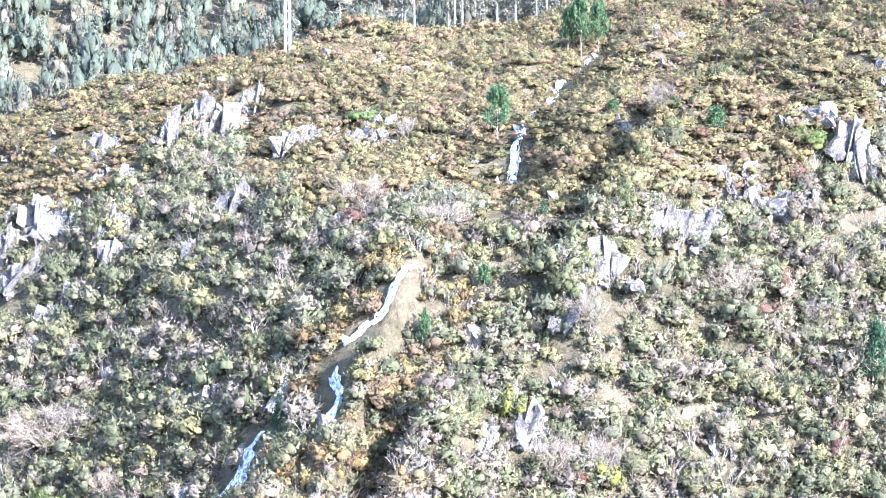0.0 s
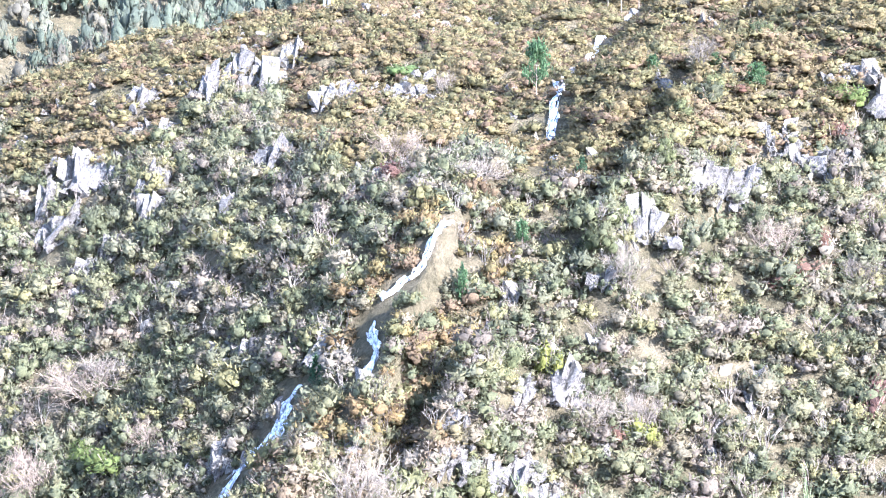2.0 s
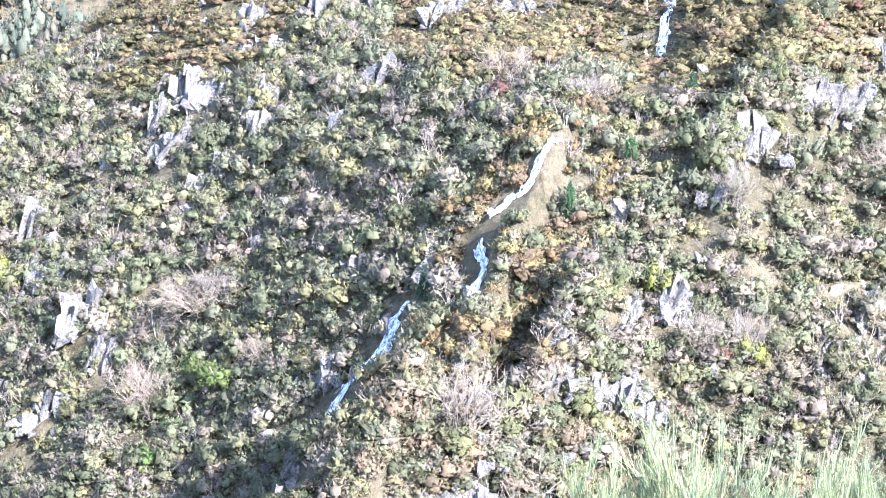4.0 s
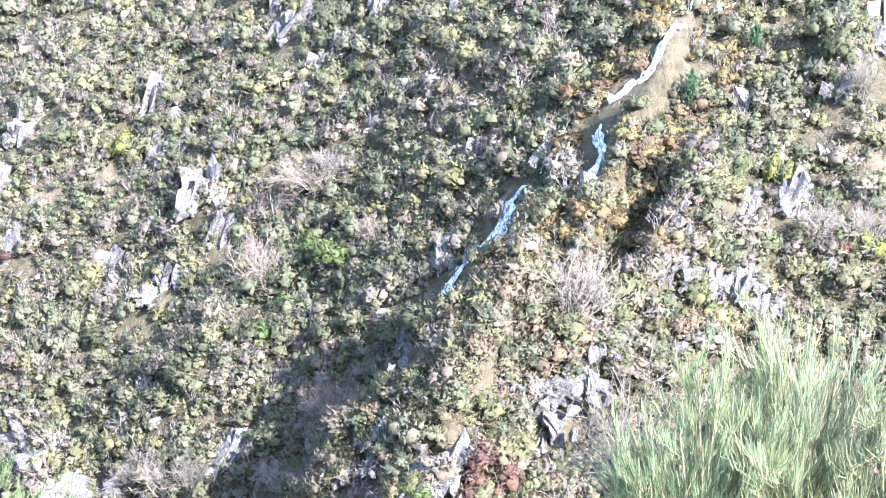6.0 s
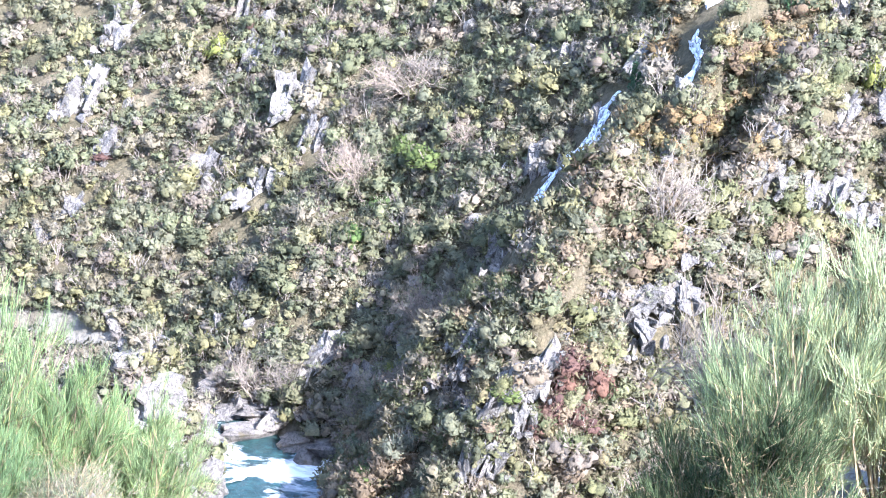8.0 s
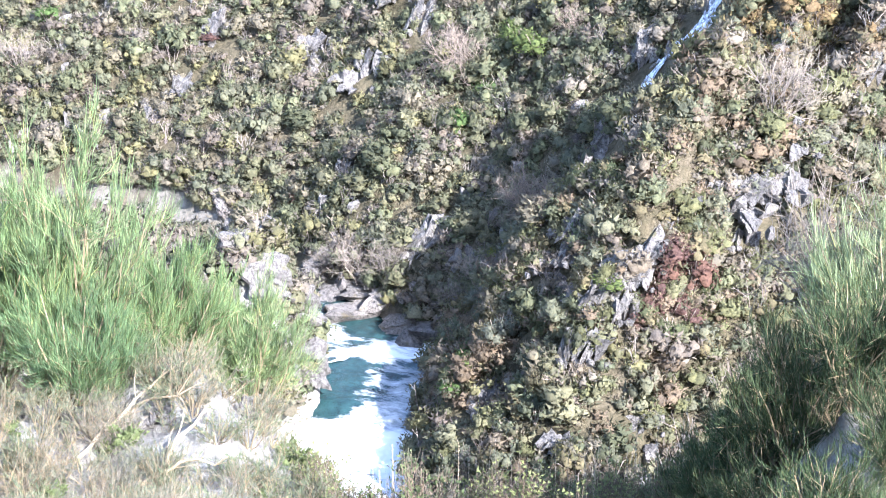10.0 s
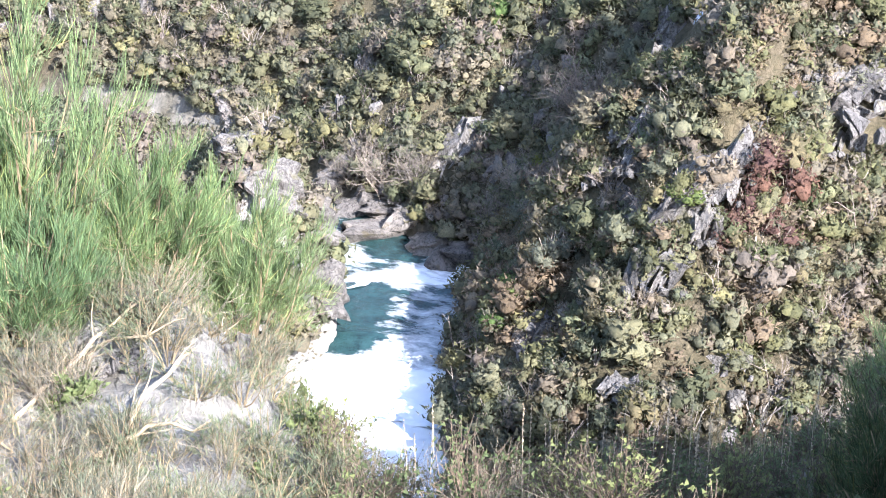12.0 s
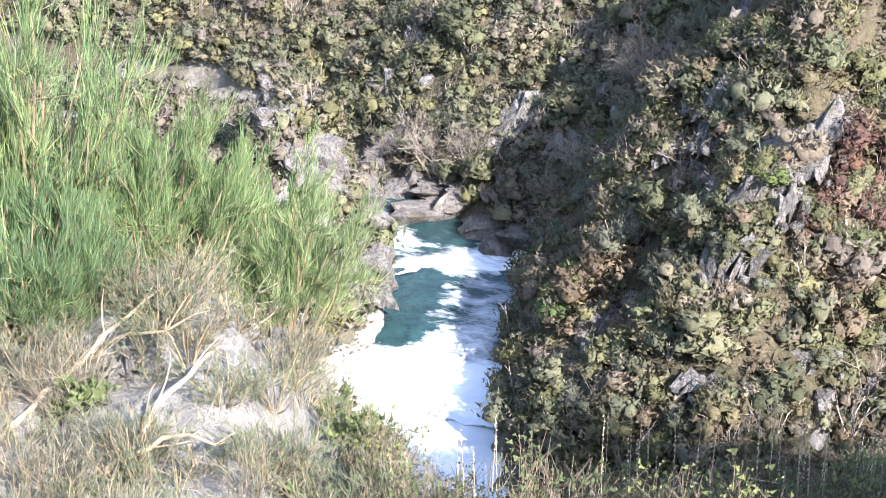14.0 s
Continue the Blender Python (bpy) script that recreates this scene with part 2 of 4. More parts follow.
    if fine:
        k = np.clip(s / 2.0, 0, 1) * np.clip(r / 20, 0.05, 1)
        z = z + k * (0.9 * vnoise(x / 6, y / 6, 1) + 0.45 * vnoise(x / 2.3, y / 2.3, 2) + 0.2 * vnoise(x / 0.9, y / 0.9, 3) + 0.1 * vnoise(x / 0.45, y / 0.45, 5) + np.where(side > 0, 0.35, 0) * np.abs(vnoise(x / 1.3 + y / 2, y / 1.1, 6)))
        z = z + np.clip(r / 150 - 0.8, 0, 1.5) * 5 * vnoise(x / 25, y / 25, 4)
    return z


def slope(x, y, e=0.4):
    nx, ny = (land(x - e, y) - land(x + e, y)) / (2 * e), (land(x, y - e) - land(x, y + e)) / (2 * e)
    n = np.stack([nx, ny, np.ones_like(nx)], -1)
    return n / np.linalg.norm(n, axis=-1, keepdims=True)


def pale_soil(x, y):
    """How pale and stony the soil is: most on the near bank, in patches elsewhere."""
    d, side, part = along(RIVER, x, y)
    return np.where((side > 0) | (y < 20), 0.85, 0.0) + 0.2 * vnoise(x / 2.2, y / 2.2, 61) + 0.2 * vnoise(x / 0.8, y / 0.8, 62) + 0.45 * np.exp(-np.maximum(d - 2.5, 0) / 1.2)

# ---- mesh tools ----
RNG = np.random.default_rng(7)


def mesh_from(name, verts, faces, mat, tint=None, extra=None, smooth=False, normals=None):
    """One mesh from arrays: verts (n, 3), faces (m, 3 or 4); tint (n, 3): the plant's colour; normals (n, 3): how its skin rounds."""
    verts, faces = np.asarray(verts, np.float32), np.asarray(faces, np.int32)
    me = bpy.data.meshes.new(name)
    k = faces.shape[1]
    me.vertices.add(len(verts))
    me.vertices.foreach_set("co", verts.ravel())
    me.loops.add(faces.size)
    me.loops.foreach_set("vertex_index", faces.ravel())
    me.polygons.add(len(faces))
    me.polygons.foreach_set("loop_start", np.arange(0, faces.size, k, dtype=np.int32))
    me.polygons.foreach_set("use_smooth", np.full(len(faces), smooth))
    if tint is not None:
        at = me.attributes.new("tint", "FLOAT_COLOR", "POINT")
        at.data.foreach_set("color", np.concatenate([np.asarray(tint, np.float32), np.ones((len(verts), 1), np.float32)], 1).ravel())
    for key, values in (extra or {}).items():
        me.attributes.new(key, "FLOAT", "POINT").data.foreach_set("value", np.asarray(values, np.float32))
    me.materials.append(mat)
    me.update()
    me.validate()
    if normals is not None:
        me.normals_split_custom_set_from_vertices(np.asarray(normals, np.float32))
    return me


def part(name, me, parent, label=""):
    ob = new(name, me)
    ob.parent = parent
    return tagged(ob, label)


def thing(name, at, label, category, group="", turn=0.0, size=1.0):
    ob = new(name)
    ob.empty_display_size = 0.2
    ob.location, ob.rotation_euler, ob.scale = at, (0, 0, turn), (size,) * 3
    return tagged(ob, label, category, group)


def skin(v, f, share=0.78):
    """Normals of a bush's leaves, turned towards the round of the bush."""
    k = f.shape[1]
    a = v[f]
    flat = unit(np.cross(a[:, 1] - a[:, 0], a[:, 2] - a[:, 0]))
    out = unit(a.mean(1) - (0, 0, 0.25))
    flat = flat * np.where((flat * out).sum(1) < 0, -1, 1)[:, None]
    return np.repeat(unit(out * share + flat * (1 - share)), k, 0)


def unit(v):
    return v / np.maximum(np.linalg.norm(v, axis=-1, keepdims=True), 1e-9)


def leaf_quads(centres, normals, size, rng, long=1.5):
    """A small leaf spray, a quad each, at every centre."""
    n = len(centres)
    a = unit(np.cross(normals, unit(rng.normal(size=(n, 3)))))
    b = np.cross(normals, a)
    s = size * rng.uniform(0.6, 1.35, (n, 1))
    a, b = a * s * long * 0.5, b * s * 0.5
    bow = normals * s * 0.18
    v = np.stack([centres - a - bow, centres - b * 0.9, centres + a - bow, centres + b * 0.9], 1).reshape(-1, 3)
    return v, np.arange(4 * n).reshape(n, 4)


def leaf_points(centres, normals, size, rng):
    """Slim pointed sprays that lie along the bush's skin and stand out from it a little, three corners each."""
    n = len(centres)
    t = unit(np.cross(normals, unit(rng.normal(size=(n, 3)))))
    side = np.cross(normals, t)
    up = rng.uniform(0.05, 0.95, (n, 1))
    axis = t * np.cos(up) + normals * np.sin(up)
    s = size * rng.uniform(0.6, 1.4, (n, 1))
    v = np.stack([centres - side * s * 0.5 - axis * s * 0.3, centres + side * s * 0.5 - axis * s * 0.2, centres + axis * s * 1.1], 1).reshape(-1, 3)
    return v, np.arange(3 * n).reshape(n, 3)


def clump(rng, leaves, lobes, leaf, wide=1.0, tall=1.0, low=0.15, ragged=0.2, make=leaf_quads, core=False):
    """Foliage about 1 m across: lobes of leaf sprays, open below, round a woody core. Returns verts and faces."""
    u = rng.uniform(0, 2 * np.pi, lobes)
    rr = np.sqrt(rng.uniform(0, 1, lobes)) * 0.33
    cz = low + rng.uniform(0.15, 0.62, lobes) * (1 - 0.8 * rr)
    centre = np.stack([np.cos(u) * rr, np.sin(u) * rr, cz], 1)
    size = rng.uniform(0.14, 0.27, lobes)
    which = rng.choice(lobes, leaves, p=size ** 2 / (size ** 2).sum())
    d = unit(rng.normal(size=(leaves, 3)) + np.array([0, 0, 0.25]))
    c = centre[which] + d * size[which, None] * rng.uniform(1 - ragged * 2.2, 1 + ragged, (leaves, 1))
    n = unit(d + 0.4 * rng.normal(size=(leaves, 3)))
    c[:, 2] = np.maximum(c[:, 2], 0.02)
    v, f = make(c * (wide, wide, tall), n, leaf, rng)
    if core:
        dome = []
        ring = [[(math.cos(q * 6.2832 / 5 + k) * w * wide, math.sin(q * 6.2832 / 5 + k) * w * wide, h * tall) for q in range(5)] for k, (w, h) in enumerate(((0.16, 0.02), (0.22, 0.26), (0.13, 0.42)))]
        for q in range(5):
            p = (q + 1) % 5
            for k in (0, 1):
                dome += [ring[k][q], ring[k][p], ring[k + 1][q], ring[k][p], ring[k + 1][p], ring[k + 1][q]]
            dome += [ring[2][q], ring[2][p], (0, 0, 0.5 * tall)]
        v, f = join([(v, f), (np.array(dome), np.arange(len(dome)).reshape(-1, 3))])
    a = v[f]
    inward = (np.cross(a[:, 1] - a[:, 0], a[:, 2] - a[:, 0]) * (a.mean(1) - (0, 0, 0.25))).sum(1) < 0
    return v, np.where(inward[:, None], f[:, ::-1], f)


def ball(detail):
    bm = bmesh.new()
    bmesh.ops.create_icosphere(bm, subdivisions=detail, radius=1)
    v, f = np.array([q.co[:] for q in bm.verts]), np.array([[w.index for w in q.verts] for q in bm.faces])
    bm.free()
    return v, f


BALL = ball(1)


def shrub(rng, lobes, leaves, leaf=0.08, wide=1.1, tall=1.0, low=0.02, lobe=(0.16, 0.28)):
    """A bush about 1 m across: lobes of dense twigs thickly covered with small pointed leaf sprays. Returns verts, triangles and normals."""
    bv, bf = BALL
    u, rr = rng.uniform(0, 2 * np.pi, lobes), np.sqrt(rng.uniform(0.05, 1, lobes)) * 0.36
    centre = np.stack([np.cos(u) * rr, np.sin(u) * rr, low + rng.uniform(0.12, 0.6, lobes) * (1 - 0.9 * rr)], 1)
    size = rng.uniform(*lobe, lobes)
    v = centre[:, None] + bv[None] * rng.uniform(0.4, 0.76, (lobes, len(bv), 1)) * size[:, None, None]
    n = unit(bv[None] * 0.5 + unit(v - (0, 0, 0.1)) * 0.5)
    f = (bf[None] + np.arange(lobes)[:, None, None] * len(bv)).reshape(-1, 3)
    k = rng.choice(lobes, leaves, p=size ** 2 / (size ** 2).sum())
    d = unit(rng.normal(size=(leaves, 3)) + (0, 0, 0.3))
    c = centre[k] + d * size[k, None] * rng.uniform(0.62, 1.28, (leaves, 1))
    tilt = unit(d + rng.normal(size=(leaves, 3)) * 0.35)
    t = unit(np.cross(tilt, rng.normal(size=(leaves, 3))) + (0, 0, 0.35))
    side = unit(np.cross(tilt, t))
    up = rng.uniform(0.1, 0.8, (leaves, 1))
    s = leaf * rng.uniform(0.55, 1.45, (leaves, 1))
    axis = t * np.cos(up) + tilt * np.sin(up)
    sv = np.stack([c - side * s * 0.42 - axis * s * 0.3, c + side * s * 0.42 - axis * s * 0.2, c + axis * s * 1.25], 1)
    flat = unit(np.cross(sv[:, 1] - sv[:, 0], sv[:, 2] - sv[:, 0]))
    away = ((flat * d).sum(1) < 0)[:, None]
    flat, sv = np.where(away, -flat, flat), np.where(away[:, None], sv[:, [1, 0, 2]], sv)
    sn = unit(d * 0.45 + unit(c - (0, 0, 0.1)) * 0.45 + flat * 0.3)[:, None].repeat(3, 1)
    verts = np.concatenate([v.reshape(-1, 3), sv.reshape(-1, 3)])
    verts[:, 2] = np.maximum(verts[:, 2], 0.0)
    return verts * (wide, wide, tall), np.concatenate([f, np.arange(3 * leaves).reshape(-1, 3) + v.shape[0] * v.shape[1]]), np.concatenate([n.reshape(-1, 3), sn.reshape(-1, 3)])


def sticks(starts, ends, r0, r1, sides=3, bend=None, steps=1):
    """Tapered twigs from starts to ends, bowed by bend (n, 3) in the middle. Returns verts and quads."""
    n = len(starts)
    axis = unit(ends - starts)
    a = unit(np.cross(axis, np.where(np.abs(axis[:, 2:]) > 0.9, [[1.0, 0, 0]], [[0, 0, 1.0]])))
    b = np.cross(axis, a)
    r0, r1 = np.broadcast_to(r0, n), np.broadcast_to(r1, n)
    rings = []
    for k in range(steps + 1):
        f = k / steps
        c = starts + (ends - starts) * f + (0 if bend is None else bend * 4 * f * (1 - f))
        r = (r0 * (1 - f) + r1 * f)[:, None]
        rings.append(np.stack([c + r * (math.cos(q) * a + math.sin(q) * b) for q in np.arange(sides) * 2 * math.pi / sides], 1))
    v = np.stack(rings, 1)
    base = np.arange(n)[:, None, None] * (steps + 1) * sides
    k, s = np.arange(steps)[None, :, None] * sides, np.arange(sides)[None, None, :]
    t = (np.arange(sides)[None, None, :] + 1) % sides
    f = np.stack([base + k + s, base + k + t, base + k + sides + t, base + k + sides + s], -1)
    return v.reshape(-1, 3), f.reshape(-1, 4)


def twigs(rng, stems, forks, r, spread=0.6, tall=1.0, levels=2):
    """A leafless bush about 1 m high: stems from the foot that fork twice."""
    u = rng.uniform(0, 2 * np.pi, stems)
    s = np.stack([np.cos(u), np.sin(u), 0 * u], 1) * rng.uniform(0, 0.06, (stems, 1))
    reach = rng.uniform(0.1, spread, stems)
    e = np.stack([np.cos(u) * reach * 0.6, np.sin(u) * reach * 0.6, rng.uniform(0.4, 0.65, stems) * tall], 1)
    out = [sticks(s, e, r, r * 0.6)]
    for level, (k, length) in enumerate(((forks, 0.42), (forks, 0.24), (forks, 0.15))[:levels]):
        s0, e0 = np.repeat(s, k, 0), np.repeat(e, k, 0)
        f = rng.uniform(0.35, 1.0, (len(s0), 1))
        s2 = s0 + (e0 - s0) * f
        d = unit(unit(e0 - s0) + 0.65 * rng.normal(size=s2.shape) + np.array([0, 0, 0.15]))
        e2 = s2 + d * length * rng.uniform(0.6, 1.2, (len(s2), 1))
        e2[:, 2] = np.maximum(e2[:, 2], 0.02)
        out.append(sticks(s2, e2, r * (0.55, 0.38, 0.28)[level], r * (0.36, 0.2, 0.16)[level]))
        s, e = s2, e2
    return join(out)


def join(pieces):
    v, f, at = [], [], 0
    for pv, pf in pieces:
        v.append(pv)
        f.append(pf + at)
        at += len(pv)
    return np.concatenate(v), np.concatenate(f)


def scatter(name, protos, xyz, size, tints, mat, label, category, rng, stretch=(0.8, 1.25), soft=False):
    """One sheet of growth: each place takes one of the shapes, turned and sized."""
    vs, fs, ts, ns, at = [], [], [], [], 0
    which = rng.integers(0, len(protos), len(xyz))
    for k, (pv, pf, *given) in enumerate(protos):
        i = np.flatnonzero(which == k)
        if not len(i):
            continue
        q = rng.uniform(0, 2 * np.pi, len(i))
        c, s = np.cos(q)[:, None], np.sin(q)[:, None]
        z = size[i] * rng.uniform(*stretch, len(i))
        x = (pv[None, :, 0] * c - pv[None, :, 1] * s) * size[i][:, None] + xyz[i, 0][:, None]
        y = (pv[None, :, 0] * s + pv[None, :, 1] * c) * size[i][:, None] + xyz[i, 1][:, None]
        v = np.stack([x, y, pv[None, :, 2] * z[:, None] + xyz[i, 2][:, None]], -1)
        vs.append(v.reshape(-1, 3))
        fs.append((pf[None] + (np.arange(len(i)) * len(pv))[:, None, None] + at).reshape(-1, pf.shape[1]))
        ts.append(np.repeat(tints[i], len(pv), 0))
        if soft:
            pn = given[0] if given else skin(pv, pf)
            ns.append(np.stack([pn[None, :, 0] * c - pn[None, :, 1] * s, pn[None, :, 0] * s + pn[None, :, 1] * c, np.repeat(pn[None, :, 2], len(i), 0)], -1).reshape(-1, 3))
        at += len(i) * len(pv)
    ob = new(name, mesh_from(name, np.concatenate(vs), np.concatenate(fs), mat, np.concatenate(ts), normals=np.concatenate(ns) if soft else None, smooth=soft))
    return tagged(ob, label, category, "", "stuff")


def tinted(name, vf, tint, mat, soft=False):
    return mesh_from(name, vf[0], vf[1], mat, np.tile(np.asarray(tint, np.float32), (len(vf[0]), 1)), smooth=soft, normals=(vf[2] if len(vf) > 2 else skin(*vf)) if soft else None)


def lumps(rng, detail, rough, squash):
    """A jagged rock about 1 m across, cut by planes: verts and triangles."""
    bm = bmesh.new()
    bmesh.ops.create_icosphere(bm, subdivisions=detail, radius=0.5)
    v = np.array([p.co[:] for p in bm.verts])
    f = np.array([[q.index for q in p.verts] for p in bm.faces])
    bm.free()
    d = unit(v)
    r = np.full(len(v), 0.62)
    for _ in range(13):
        n = unit(rng.normal(size=3) * (1, 1, 0.7))
        dot = d @ n
        cut = rng.uniform(0.28, 0.5)
        r = np.where(dot > 0.05, np.minimum(r, cut / np.maximum(dot, 0.05)), r)
    v = d * r[:, None]
    o = rng.uniform(0, 90)
    for k, a in ((3.0, 0.10), (7.0, 0.05), (15.0, 0.025)):
        v = v + d * (rough * a * vnoise(v[:, 0] * k + o + v[:, 2] * k * 0.3, v[:, 1] * k + o * 0.7 + v[:, 2] * k, 5))[:, None]
    return v * np.asarray(squash), f

# ---- ground: one sheet from underfoot to the skyline ----
def build_ground():
    yaw = np.concatenate([np.arange(-180, -44, 8), np.arange(-44, -36, 1), np.arange(-36, 18, 0.24), np.arange(18, 28, 1), np.arange(28, 180, 8)])
    r = np.concatenate([[0.001], np.arange(0.4, 22, 0.9), np.arange(22, 50, 0.45), np.arange(50, 92, 0.32), np.arange(92, 128, 0.5), np.arange(128, 280, 2.5), np.geomspace(280, 4000, 24)])
    a, d = np.meshgrid(np.radians(yaw), r, indexing="ij")
    x, y = np.sin(a) * d, np.cos(a) * d
    z = land(x, y)
    v = np.stack([x, y, z], -1).reshape(-1, 3)
    n, m = len(yaw), len(r)
    i, j = np.meshgrid(np.arange(n), np.arange(m - 1), indexing="ij")
    k = (i + 1) % n
    f = np.stack([i * m + j, i * m + j + 1, k * m + j + 1, k * m + j], -1).reshape(-1, 4)
    me = mesh_from("ground", v, f[:, ::-1], GROUND, extra={"pale": pale_soil(v[:, 0], v[:, 1])}, smooth=True)
    tagged(new("ground", me), "brown heath and stony soil of a steep valley", "ground", "", "structure")


build_ground()


# ---- river ----
def build_river():
    n, m = 420, 26
    t = np.linspace(3.15, 8.8, n)
    cx, cy = (np.interp(t, range(len(RIVER)), RIVER[:, k]) for k in (0, 1))
    for _ in range(6):
        cx[1:-1], cy[1:-1] = (cx[:-2] + 2 * cx[1:-1] + cx[2:]) / 4, (cy[:-2] + 2 * cy[1:-1] + cy[2:]) / 4
    dx, dy = np.gradient(cx), np.gradient(cy)
    k = np.hypot(dx, dy)
    nx, ny = dy / k, -dx / k
    w = np.interp(t, range(len(HALF)), HALF) + 1.6
    q = np.linspace(-1, 1, m)
    x, y = cx[:, None] + nx[:, None] * q * w[:, None], cy[:, None] + ny[:, None] * q * w[:, None]
    tt = np.repeat(t[:, None], m, 1)
    z = np.interp(tt, *BED) + 0.05
    foam = np.interp(tt, (3.0, 3.7, 4.0, 4.4, 4.78, 4.93, 5.05, 5.2, 5.6, 6.0, 6.22, 6.42, 7.4, 8.0, 8.8), (0.1, 0.15, 0.24, 0.26, 0.22, 0.5, 0.4, 0.2, 0.25, 0.25, 0.34, 0.62, 0.74, 0.6, 0.4))
    foam = foam - np.interp(tt, (3.9, 4.1, 4.6, 4.85), (0.1, 0.34, 0.3, 0)) * np.clip(-q[None] * 3 + 0.4, 0, 1)
    foam = foam - np.interp(tt, (4.95, 5.15, 6.1, 6.4), (0, 0.4, 0.4, 0)) * np.clip((q[None] - 0.02) * 3, 0, 1)
    z = z + np.clip(foam, 0.05, 1) * 0.35 * vnoise(x * 1.6, y * 1.6, 8) + np.clip(foam, 0.04, 1) * 0.2 * vnoise(x * 4, y * 4, 9)
    i, j = np.meshgrid(np.arange(n - 1), np.arange(m - 1), indexing="ij")
    f = np.stack([i * m + j, i * m + j + 1, (i + 1) * m + j + 1, (i + 1) * m + j], -1).reshape(-1, 4)
    me = mesh_from("water", np.stack([x, y, z], -1).reshape(-1, 3), f, WATER, extra={"foam": foam.ravel()}, smooth=True)
    tagged(new("water", me), "green mountain river breaking into white rapids", "river", "", "structure")


build_river()


STREAMS = []


def stream(name, line, width, label, lift=0.22):
    """Falling water: a few ragged strands down the ground along a line of x, y."""
    line = np.asarray(line, float)
    STREAMS.append(line)
    pieces = []
    for strand in range(8):
        n = 22 * (len(line) - 1) + 1
        t = np.linspace(0, len(line) - 1, n)
        x, y = np.interp(t, range(len(line)), line[:, 0]), np.interp(t, range(len(line)), line[:, 1])
        dx, dy = np.gradient(x), np.gradient(y)
        k = np.hypot(dx, dy)
        nx, ny = dy / k, -dx / k
        o = strand * 7.3
        off = width * (1.1 * vnoise(t * 1.6 + o, t * 0 + o, 11) + 0.3 * vnoise(t * 5 + o, t * 0 + o, 12))
        w = np.maximum(width * (0.13 + 0.24 * vnoise(t * 2.7 + o, t * 0 + 5, 13) + 0.16 * vnoise(t * 9 + o, t * 0 + 2, 15)), 0.01)
        x, y = x + nx * off, y + ny * off
        q = np.linspace(-1, 1, 5)
        px, py = x[:, None] + (nx * w)[:, None] * q, y[:, None] + (ny * w)[:, None] * q
        z = np.maximum(land(px, py), land(x, y)[:, None] - 0.2) + lift * 0.5 * (1 - q * q) + 0.06 * vnoise(px * 6, py * 6, 14) + 0.02 * strand
        i, j = np.meshgrid(np.arange(n - 1), np.arange(4), indexing="ij")
        f = np.stack([i * 5 + j, i * 5 + j + 1, (i + 1) * 5 + j + 1, (i + 1) * 5 + j], -1).reshape(-1, 4)
        pieces.append((np.stack([px, py, z], -1).reshape(-1, 3), f))
    me = mesh_from(name, *join(pieces), FALL, smooth=True)
    return tagged(new(name, me), label, "waterfall", "", "structure")


stream("waterfall_1", [(10.28, 112.75), (9.86, 110.61), (9.3, 107.58)], 0.2, "small white cascade high on the heath")
stream("waterfall_2", [(7.41, 104.55), (6.96, 102.19), (6.43, 99.28), (5.75, 96.93)], 0.24, "thin white cascade on the heath")
stream("waterfall_3", [(4.14, 93.21), (4.43, 91.34), (3.85, 89.4), (3.62, 86.84)], 0.3, "white cascade below a lone pine")
stream("waterfall_4", [(-1.51, 74.63), (-1.95, 73.81), (-2.46, 72.8), (-2.95, 72.32), (-3.66, 72.38), (-4.36, 72.16)], 0.26, "white cascade in a bushy gully")
stream("waterfall_5", [(-4.84, 71.14), (-4.34, 69.51), (-4.46, 68.84), (-5.06, 68.28)], 0.2, "thin stream over dark wet rock")
stream("waterfall_6", [(-8.44, 71.58), (-8.47, 70.74), (-8.7, 69.99), (-9.34, 70.07), (-10.02, 70.06), (-10.47, 69.78)], 0.42, "white waterfall down a rocky gully")
stream("waterfall_7", [(-10.76, 69.76), (-10.87, 68.96), (-11.01, 68.08), (-11.2, 67.3)], 0.46, "white waterfall dropping over a step")
stream("waterfall_8", [(-11.6, 66.9), (-12.0, 66.2), (-12.4, 65.7)], 0.3, "thin shaded fall in a narrow cleft")

# ---- where single things stand: x, y, width, height ----
ROCKS_A = [
    (-20.3, 99.3, 2.08, 2.08), (-16.0, 97.9, 1.36, 2.71), (-14.4, 99.5, 2.06, 2.23), (-12.8, 98.8, 2.38, 2.55), (-11.2, 100.0, 1.55, 2.06), (-8.7, 93.2, 1.60, 1.92),
    (-7.7, 94.3, 1.46, 1.62), (-4.6, 94.2, 1.93, 1.13), (-23.2, 95.0, 2.01, 2.68), (-21.7, 93.3, 2.62, 1.97), (-24.3, 93.4, 1.65, 2.98), (-22.9, 90.4, 1.28, 2.88),
    (-18.1, 89.7, 1.72, 2.19), (-17.7, 88.4, 1.39, 1.85), (-18.1, 94.8, 1.32, 1.65), (-10.8, 86.4, 1.79, 2.08), (-12.7, 84.2, 1.17, 1.75), (-6.4, 79.8, 0.82, 1.65),
]
